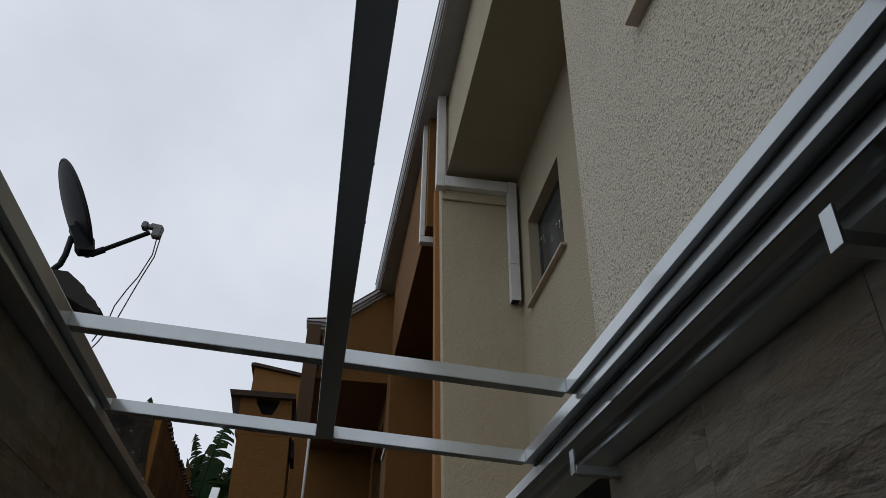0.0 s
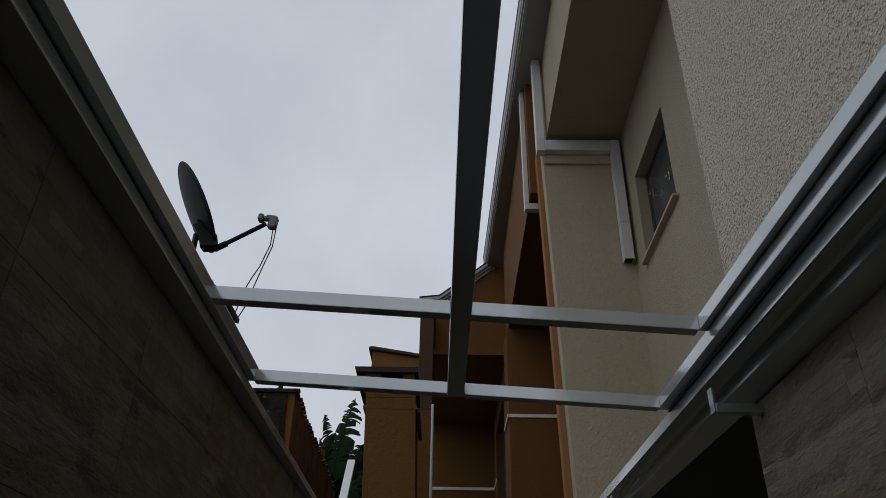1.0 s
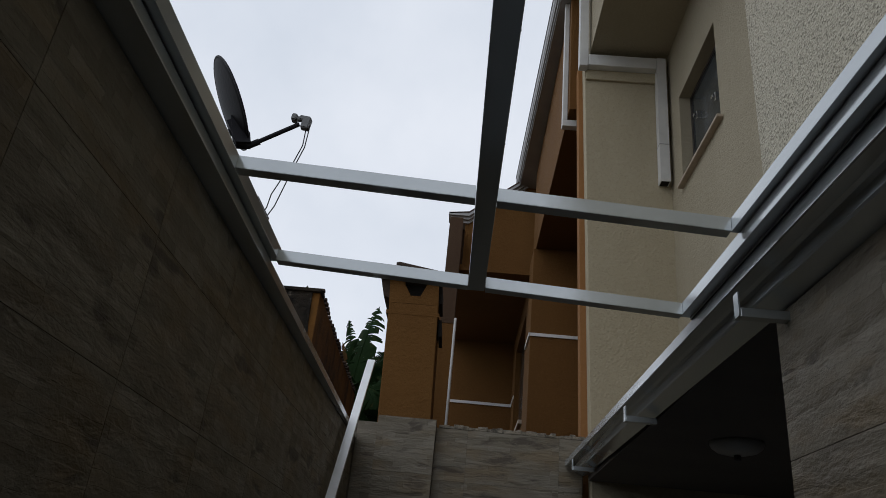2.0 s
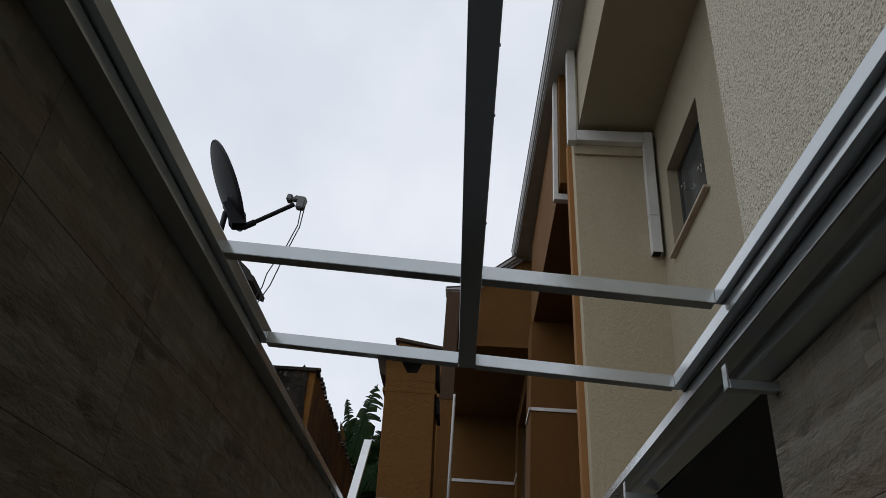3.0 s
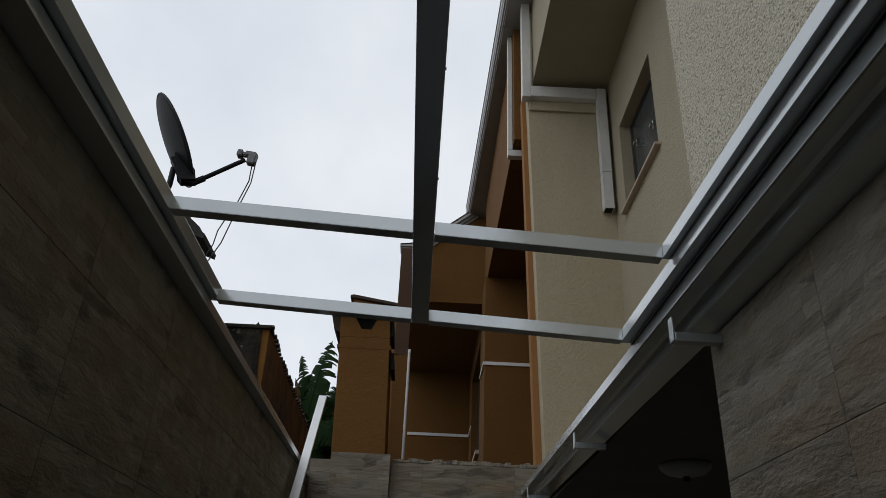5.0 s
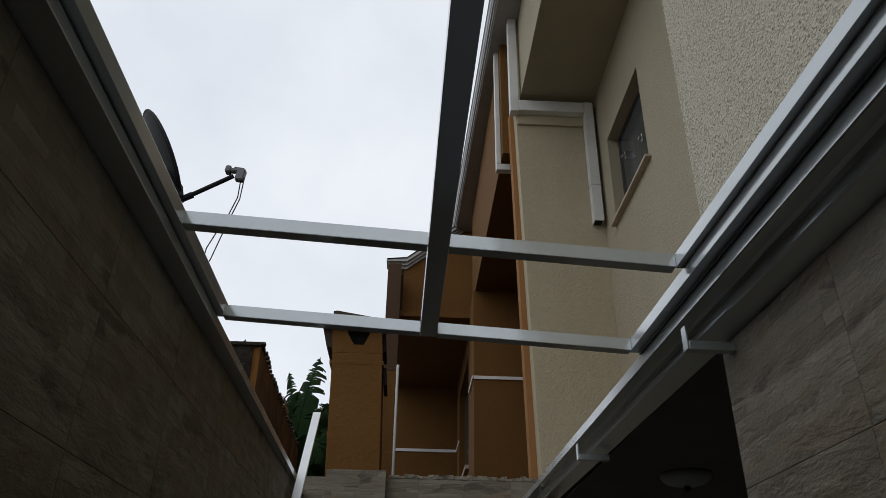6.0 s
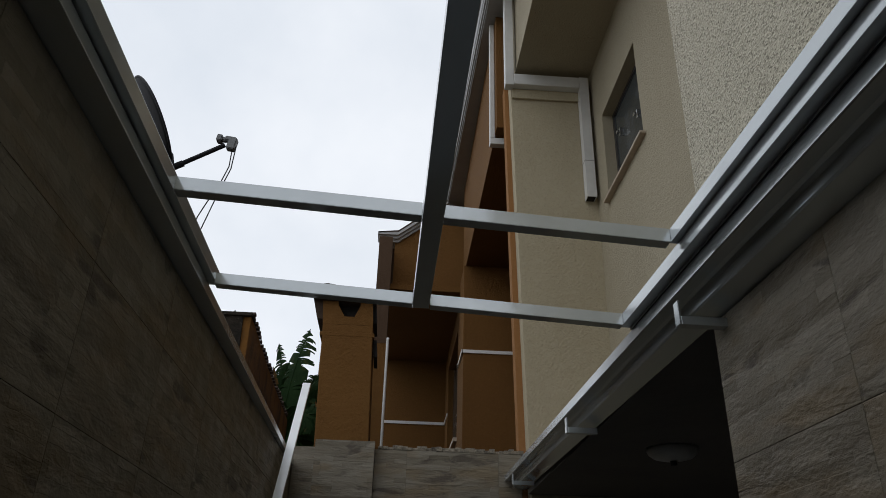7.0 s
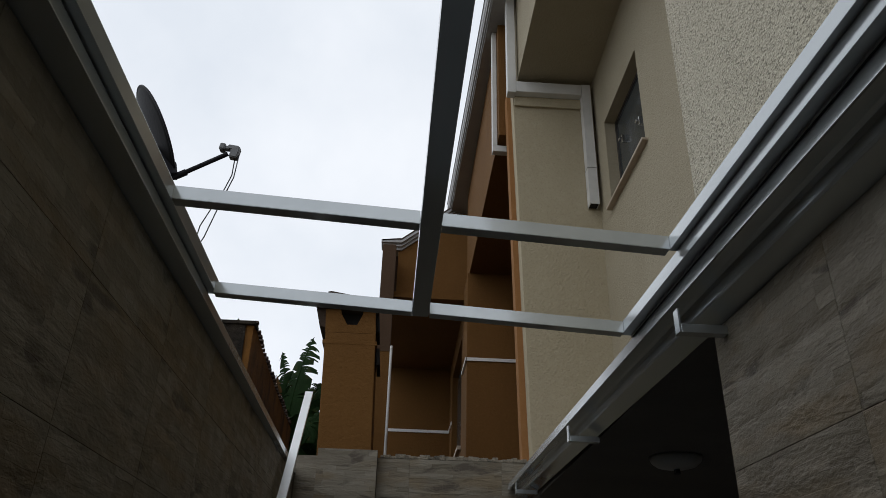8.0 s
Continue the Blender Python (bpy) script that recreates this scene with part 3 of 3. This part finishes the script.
part("cap", lean(prismed([(CX0 - 0.075, 3.90), (CX1 + 0.03, 3.90), (CX1 + 0.03, 3.945), (CX0 - 0.085, 3.945)], "y", CY0 - 0.05, CY1 + 0.06)), SOOT_BROWN, chimney, "dark weathered slab")
part("corbel", lean(prismed([(CX0 - 0.05, 3.76), (CX0, 3.74), (CX0, 3.899), (CX0 - 0.075, 3.899)], "y", CY0 + 0.01, CY1)), SOOT_BROWN, chimney, "dark weathered corbel")
part("vent", lean(boxed(CX1 + 0.001, CX1 + 0.03, CY0 + 0.06, CY1 - 0.1, 3.74, 3.895)), SOOT_SHADE, chimney, "dark side vent")
part("vent", lean(boxed(CX1 + 0.001, CX1 + 0.03, CY0 + 0.06, CY1 - 0.1, 3.46, 3.60)), SOOT_SHADE, chimney, "dark side vent")

block = thing("roof_block", "orange stucco house end with sloping dark coping behind the chimney", "house")
part("block_wall", prismed([(-2.10, 0), (-0.52, 0), (-0.52, 10.08), (-2.06, 10.32)], "y", 20.0, 23.0), ORANGE, block)
part("coping", prismed([(-2.16, 10.33), (-2.06, 10.34), (-0.52, 10.10), (-0.52, 10.18), (-2.06, 10.43), (-2.16, 10.41)], "y", 19.9, 23.1), SOOT_BROWN, block, "thin dark coping")


# ---- neighbour's outbuilding and house to the west ----
shed = thing("outbuilding", "low orange outbuilding with a black-stained front and tiled verge", "outbuilding")
SX = -1.03


def verge(y):
    return 3.735 - 0.075 * (y - 5.58) - 0.03 * math.sin((y - 5.58) * 1.3)


part("front_wall", prismed([(-3.6, 0), (SX - 0.002, 0), (SX - 0.002, 2.8), (SX - 0.03, 3.2), (SX - 0.055, 3.45), (SX - 0.06, 3.695), (-3.6, 3.695)], "y", 5.57, 5.5845), STAINED, shed, "black-stained bare render")
part("front_core", boxed(-3.6, SX - 0.141, 5.585, 5.70, 0, 3.69), STAINED, shed)
bm = bmesh.new()
ys = [5.585 + 0.26 * k for k in range(11)]
prism(bm, [(ys[0], 0), (ys[-1], 0), *((b, verge(b) - 0.02) for b in ys[::-1])], "x", SX - 0.14, SX)
part("side_wall", bm, WORN_ORANGE, shed)
part("coping", boxed(-3.6, SX + 0.015, 5.55, 5.72, 3.696, 3.725, bevel=0.006), STAINED, shed, "dark thin slab")
rnd = random.Random(8)
pieces = []
for k in range(31):
    y = 5.63 + 0.082 * k
    bm = bmesh.new()
    r = 0.024 * rnd.uniform(0.85, 1.2)
    for i, x in enumerate((-3.4, SX + 0.006 + rnd.random() * 0.02)):
        pieces = pieces[-1:] if i else []
        arc = []
        for a in range(6):
            g = math.pi * a / 5
            arc.append((y + r * 1.25 * math.cos(g), verge(y) + r * math.sin(g) - (0.0 if i else -0.0)))
        arc += [(y - r * 1.05, verge(y)), (y - r * 0.6, verge(y) + r * 0.6), (y, verge(y) + r * 0.75), (y + r * 0.6, verge(y) + r * 0.6), (y + r * 1.05, verge(y))]
        pieces.append((x, arc))
    (xa, arc_a), (xb, arc_b) = pieces
    va = [bm.verts.new((xa, p, q)) for p, q in arc_a]
    vb = [bm.verts.new((xb, p, q + rnd.uniform(-0.004, 0.004))) for p, q in arc_b]
    for i in range(len(va)):
        j = (i + 1) % len(va)
        bm.faces.new((va[i], va[j], vb[j], vb[i]))
    bm.faces.new(va)
    bm.faces.new(vb[::-1])
    part("roof_tile", bm, ROOF_TILE, shed)
part("roof_bed", prismed([(5.72, 3.4), (8.2, 3.2), (8.2, verge(8.2) - 0.01), (5.72, verge(5.72) - 0.012)], "x", -3.4, SX - 0.15), ROOF_TILE, shed)

neighbour = thing("house", "neighbouring house with a dark mossy roof edge", "house")
part("wall", boxed(-6.0, -2.35, 5.9, 9.5, 0, 4.5), STAINED, neighbour)
part("roof", boxed(-6.2, -2.301, 5.55, 9.6, 4.55, 4.87, bevel=0.01), DARK_ROOF, neighbour)
part("roof_edge", prismed([(-1.70, 4.475), (-1.695, 4.52), (-1.74, 4.555), (-1.75, 4.585), (-1.80, 4.63), (-1.86, 4.68), (-1.87, 4.71), (-1.92, 4.75), (-2.03, 4.835), (-2.20, 4.845), (-2.30, 4.86),
                           (-2.30, 4.56), (-2.0, 4.62), (-1.85, 4.53)], "y", 5.55, 5.95), DARK_ROOF, neighbour, "jagged dark roof edge")


# ---- satellite dish on the neighbour's roof ----
dish = thing("satellite_dish", "dark grey offset satellite dish seen from behind, on a bent mast", "satellite dish")
centre = Vector((-2.165, 5.6, 5.50))
u = Vector((-0.528, 0, 0.849)).normalized()
n = Vector((0.849 * 0.95, 0.27, 0.528 * 0.95))
n = (n - u * n.dot(u)).normalized()
v = n.cross(u)
bm = bmesh.new()
HALF_U, HALF_V, DEEP = 0.46, 0.40, 0.055
front, back = [], []
for side, store in ((0.0, front), (0.008, back)):
    for i in range(9):
        f = i / 8
        ring = []
        for k in range(40):
            a = 2 * math.pi * k / 40
            p = centre + u * (HALF_U * f * math.cos(a)) + v * (HALF_V * f * math.sin(a)) - n * (DEEP * (1 - f * f) + side)
            ring.append(bm.verts.new(p) if i or k == 0 else ring[0])
        store.append(ring)
for store in (front, back):
    for a, b in zip(store, store[1:]):
        for k in range(40):
            q = (k + 1) % 40
            bm.faces.new((b[k], b[q], a[0]) if a[0] is a[1] else (a[k], a[q], b[q], b[k]))
for k in range(40):
    q = (k + 1) % 40
    bm.faces.new((front[-1][k], front[-1][q], back[-1][q], back[-1][k]))
reflector = part("reflector", bm, DISH_GREY, dish, "pressed steel reflector", True)
rim = [centre + u * (HALF_U * math.cos(a)) + v * (HALF_V * math.sin(a)) - n * 0.004 for a in (2 * math.pi * k / 40 for k in range(41))]
part("rim", tube(bmesh.new(), rim, 0.010, 6), DISH_BLACK, reflector, "rolled black rim", True)
low = centre - u * 0.50
hub = centre - u * 0.24 - n * 0.08
bm = bmesh.new()
tri = [(0.06, 0.045), (0.30, 0.11), (0.36, 0.10), (0.40, -0.02), (0.30, -0.05), (0.06, -0.03)]
for s in (-0.045, 0.045):
    ring = [[bm.verts.new(hub + u * (0.12 - a) - n * (b - 0.06) + v * (s + d)) for a, b in tri] for d in (-0.006, 0.006)]
    bm.faces.new(ring[0])
    bm.faces.new(ring[1][::-1])
    for i in range(len(tri)):
        j = (i + 1) % len(tri)
        bm.faces.new((ring[0][i], ring[1][i], ring[1][j], ring[0][j]))
m = Matrix((u, v, n)).transposed().to_4x4()
bmesh.ops.create_cube(bm, size=1, matrix=Matrix.Translation(hub - u * 0.10 - n * 0.01) @ m @ Matrix.Diagonal((0.26, 0.076, 0.05, 1)))
part("mount", bm, DISH_BLACK, dish, "black steel mounting bracket")
elbow = Vector((-1.90, 5.6, 5.06))
lnb = Vector((-1.475, 5.6, 5.355))
part("feed_arm", tube(bmesh.new(), [hub - u * 0.22, elbow, lnb - Vector((0.02, 0, 0.03))], 0.021, 10), DISH_BLACK, dish)
part("arm_collar", tube(bmesh.new(), [elbow - Vector((0.02, 0, 0.012)), elbow + Vector((0.08, 0, 0.049))], 0.029, 10), DISH_BLACK, dish)
bm = bmesh.new()
tilt = Matrix.Translation(lnb) @ Matrix.Rotation(radians(8), 4, "Y")
for c, size in (((0.045, 0, -0.015), (0.075, 0.07, 0.12)), ((0.02, 0, 0.03), (0.10, 0.06, 0.05)), ((-0.075, 0, 0.02), (0.05, 0.08, 0.065)), ((-0.035, 0, 0.02), (0.04, 0.05, 0.04))):
    made = bmesh.ops.create_cube(bm, size=1, matrix=tilt @ Matrix.Translation(c) @ Matrix.Diagonal((*size, 1)))["verts"]
    bmesh.ops.bevel(bm, geom=list({e for q in made for e in q.link_edges}), offset=0.008, segments=2, affect="EDGES")
part("receiver", bm, LNB_GREY, dish, "grey plastic receiver head")
part("mast", tube(bmesh.new(), [(-2.50, 5.62, 4.64), (-2.32, 5.62, 4.76), (-2.20, 5.62, 4.85), (-2.135, 5.61, 4.93), (-2.115, 5.60, 5.02), (-2.115, 5.60, 5.20)], 0.026, 10), DISH_BLACK, dish, "bent tubular mast", True)
for shift, pts in ((0.0, [(-1.425, 5.31), (-1.425, 5.10), (-1.49, 4.87), (-1.55, 4.74), (-1.61, 4.58), (-1.625, 4.45), (-1.70, 4.25)]),
                   (0.0, [(-1.395, 5.31), (-1.405, 5.08), (-1.46, 4.88), (-1.505, 4.70), (-1.56, 4.47), (-1.66, 4.24), (-1.80, 4.0)])):
    part("cable", tube(bmesh.new(), [(x, 5.6 + shift, z) for x, z in pts], 0.0055, 5), CABLE, dish, "thin black cable", True)


# ---- banana plants between the buildings ----
def banana_leaf(rnd, foot, bend, tip, width, twist, tears):
    """A leaf along a curve from foot over bend to tip, with a midrib and a blade torn into strips."""
    bm = bmesh.new()
    a, b, c = Vector(foot), Vector(bend), Vector(tip)
    steps = 46
    spine = [a.lerp(b, i / steps).lerp(b.lerp(c, i / steps), i / steps) for i in range(steps + 1)]
    tube(bm, spine, [0.014 * (1 - 0.85 * i / steps) + 0.002 for i in range(steps + 1)], 5)
    view = Vector((math.sin(twist), math.cos(twist), 0.15))
    for s in (-1, 1):
        i, sag = 6, 0.25
        while i < steps:
            run = 1 if rnd.random() < tears * 0.6 else rnd.randint(2, 5)
            run = min(run, steps - i)
            reach = rnd.uniform(0.62, 1.1)
            sag = 0.6 * sag + 0.4 * rnd.uniform(-0.3, 1.3)
            gap = rnd.uniform(0.02, 0.45) * rnd.random() if rnd.random() < tears + 0.25 else 0.0
            grid = []
            for m in range(run + 1):
                f = (i + m) / steps
                here = spine[i + m]
                way = (spine[min(i + m + 1, steps)] - spine[i + m - 1]).normalized()
                out = way.cross(view).normalized() * s
                half = width * min(1, ((f - 0.08) * 4.2)) ** 0.8 * max(0.0, 1 - f ** 4) ** 0.75 * reach
                row = []
                for g in (0, 0.34, 0.68, 1.0):
                    pinch = (0.5 - m / run) * gap * g * 2 * (spine[i + run] - spine[i]).length
                    row.append(bm.verts.new(here + out * half * g + way * (half * 0.40 * g + pinch) - Vector((0, 0, 1)) * (sag * half * g * g) + view * (0.25 * half * g * g)))
                grid.append(row)
            for p, q in zip(grid, grid[1:]):
                for k in range(3):
                    bm.faces.new((p[k], p[k + 1], q[k + 1], q[k]))
            i += run
    return bm


rnd = random.Random(21)


def banana_plant(x, y, height, leaves, label):
    """leaves: how far bend and tip lie from the crown (sideways, back, up), half width, twist, tears, material."""
    plant = thing("banana_plant", label, "banana plant")
    part("trunk", tube(bmesh.new(), [(x, y, -0.06), (x + 0.03, y, height * 0.5), (x, y, height)], [0.11, 0.09, 0.05], 10), STEM, plant, smooth=True)
    crown = Vector((x, y, height - 0.06))
    for bend, tip, width, twist, tears, mat in leaves:
        part("leaf", banana_leaf(rnd, crown, crown + Vector(bend), crown + Vector(tip), width, twist, tears), mat, plant,
             "dry torn leaf" if mat is LEAF_DRY else "")
    return plant


banana_plant(-1.14, 8.55, 3.35, [
    ((-0.02, 0.0, 0.8), (0.20, 0.05, 1.46), 0.24, 0.55, 1.2, LEAF), ((-0.16, 0.15, 0.7), (-0.05, 0.2, 1.05), 0.2, -0.5, 1.0, LEAF),
    ((-0.2, -0.1, 0.6), (-0.30, -0.1, 0.72), 0.13, 0.3, 0.6, LEAF), ((0.3, 0.3, 0.8), (0.40, 0.35, 1.08), 0.14, -0.7, 0.6, LEAF),
    ((-0.05, 0.1, 0.5), (0.12, 0.1, 0.85), 0.22, 0.1, 0.5, LEAF), ((-0.10, 0.1, 0.6), (-0.20, 0.1, 0.98), 0.055, 0.2, 0.9, LEAF_DRY),
    ((0.15, 0.1, 0.85), (0.52, 0.1, 0.72), 0.13, -0.3, 0.6, LEAF), ((0.25, -0.1, 0.6), (0.62, -0.1, 0.28), 0.17, 0.3, 0.5, LEAF),
    ((-0.08, -0.15, 0.75), (-0.16, -0.2, 0.35), 0.16, 0.1, 0.5, LEAF), ((0.12, -0.2, 0.7), (0.36, -0.3, 0.10), 0.20, -0.2, 0.4, LEAF),
    ((0.2, 0.2, 0.9), (0.45, 0.3, 0.95), 0.15, 0.7, 0.6, LEAF), ((0.05, 0.3, 0.6), (0.10, 0.5, 0.9), 0.22, 0.2, 0.4, LEAF),
    ((0.1, 0.25, 0.5), (0.30, 0.3, 0.62), 0.24, -0.1, 0.4, LEAF), ((-0.1, 0.2, 0.5), (-0.08, 0.3, 0.72), 0.20, 0.4, 0.5, LEAF),
    ((0.3, 0.2, 0.35), (0.66, 0.2, -0.15), 0.2, 0.0, 0.4, LEAF), ((-0.05, 0.25, 0.75), (-0.20, 0.3, 1.34), 0.16, 0.4, 1.5, LEAF), ((-0.05, 0.4, 0.8), (0.05, 0.5, 1.2), 0.2, 0.0, 1.0, LEAF),
    ((0.12, 0.35, 0.7), (0.30, 0.4, 1.0), 0.22, -0.3, 0.5, LEAF), ((-0.12, 0.3, 0.6), (-0.14, 0.35, 0.98), 0.05, 0.9, 0.9, LEAF_DRY),
    ((0.22, 0.3, 0.6), (0.50, 0.4, 0.55), 0.24, 0.2, 0.4, LEAF), ((-0.15, 0.3, 0.4), (-0.25, 0.4, 0.6), 0.22, 0.1, 0.4, LEAF),
    ((0.1, -0.1, 0.45), (0.2, -0.25, -0.3), 0.2, 0.2, 0.4, LEAF)],
    "banana plant with torn green leaves behind the outbuilding")
banana_plant(-0.86, 8.95, 3.0, [
    ((0.1, 0.0, 0.6), (0.25, 0.0, 0.9), 0.24, 0.3, 0.4, LEAF), ((-0.2, 0.0, 0.6), (-0.45, 0.0, 0.75), 0.24, -0.2, 0.4, LEAF),
    ((0.1, -0.1, 0.5), (0.3, -0.2, 0.1), 0.24, 0.1, 0.4, LEAF), ((-0.1, -0.1, 0.5), (-0.35, -0.2, 0.05), 0.24, 0.1, 0.4, LEAF),
    ((0.0, 0.1, 0.5), (0.0, 0.2, 0.8), 0.25, 0.0, 0.3, LEAF), ((0.15, 0.0, 0.3), (0.35, 0.0, -0.3), 0.25, 0.0, 0.3, LEAF),
    ((-0.15, 0.0, 0.3), (-0.3, 0.0, -0.3), 0.25, 0.0, 0.3, LEAF)],
    "dense lower banana plant in the gap between buildings")
banana_plant(-2.05, 8.6, 3.75, [
    ((0.05, 0.0, 0.8), (0.17, 0.0, 1.26), 0.17, 0.4, 0.4, LEAF), ((-0.4, 0.1, 0.6), (-0.8, 0.1, 0.2), 0.2, 0.2, 0.5, LEAF),
    ((0.2, -0.3, 0.3), (0.4, -0.6, -0.3), 0.18, 0.1, 0.5, LEAF)],
    "banana plant with drooping leaves behind the outbuilding roof")


# ---- ledge-stone tiles on the yard walls ----
def tile_mesh(length, height, thick=0.004, edge=0.0006):
    bm = bmesh.new()
    a, h = length / 2, height / 2
    back = [bm.verts.new((x, 0, z)) for x, z in ((-a, -h), (a, -h), (a, h), (-a, h))]
    mid = [bm.verts.new((x, -thick + edge, z)) for x, z in ((-a, -h), (a, -h), (a, h), (-a, h))]
    top = [bm.verts.new((x, -thick, z)) for x, z in ((-a + edge, -h + edge), (a - edge, -h + edge), (a - edge, h - edge), (-a + edge, h - edge))]
    bm.faces.new(top)
    for low, high in ((back, mid), (mid, top)):
        for i in range(4):
            bm.faces.new((low[i], low[(i + 1) % 4], high[(i + 1) % 4], high[i]))
    bmesh.ops.recalc_face_normals(bm, faces=bm.faces)
    me = bpy.data.meshes.new("tile")
    bm.to_mesh(me)
    bm.free()
    me.materials.append(TILE)
    return me


MESHES = {}
JOINT = 0.0014


def lay(owner, place, cols, rows):
    """Tiles in straight courses: cols and rows are the joint lines; place(a, z) gives the pose of a tile's middle."""
    for a, b in zip(cols, cols[1:]):
        for c, d in zip(rows, rows[1:]):
            size = (round(b - a - JOINT, 4), round(d - c - JOINT, 4))
            if size not in MESHES:
                MESHES[size] = tile_mesh(*size)
            ob = new("tile", MESHES[size])
            ob.parent = owner
            ob.matrix_world = place((a + b) / 2, (c + d) / 2)


def lines(lo, hi, start, step):
    """Joint lines from lo to hi on a grid through start."""
    inner = [start + step * k for k in range(-40, 41) if lo + 0.03 < start + step * k < hi - 0.05]
    return [lo, *inner, hi]


lay(wall_west, lambda a, z: pose(YARD_W, a, z, 0, 0, 90), lines(-4.0, 5.40, 1.62, 0.60), lines(0, 2.524, 1.915, 0.36))
east_tiles = structure("wall_cladding", boxed(FACE - 0.004, FACE - 0.0005, -3.99, CORNER, 0, 2.345), GROUT, "ledge-stone tile cladding on the lower house wall", "wall cladding")
lay(east_tiles, lambda a, z: pose(FACE - 0.004, a, z, 0, 0, -90), lines(-3.99, CORNER, 1.385, 0.60), lines(0, 2.345, 1.947, 0.36))
lay(wall_north, lambda a, z: pose(a, YARD_N, z, 0, 0, 0), [YARD_W + 0.012, -0.40], lines(0, 2.668, 2.30, 0.36))
lay(wall_north, lambda a, z: pose(a, YARD_N, z, 0, 0, 0), lines(0.022, YARD_E - 0.014, 0.25, 0.66), lines(0, 2.668, 2.30, 0.36))
lay(pillar, lambda a, z: pose(a, 5.34, z, 0, 0, 0), [-0.40, 0.02], lines(0, 2.705, 2.32, 0.36))
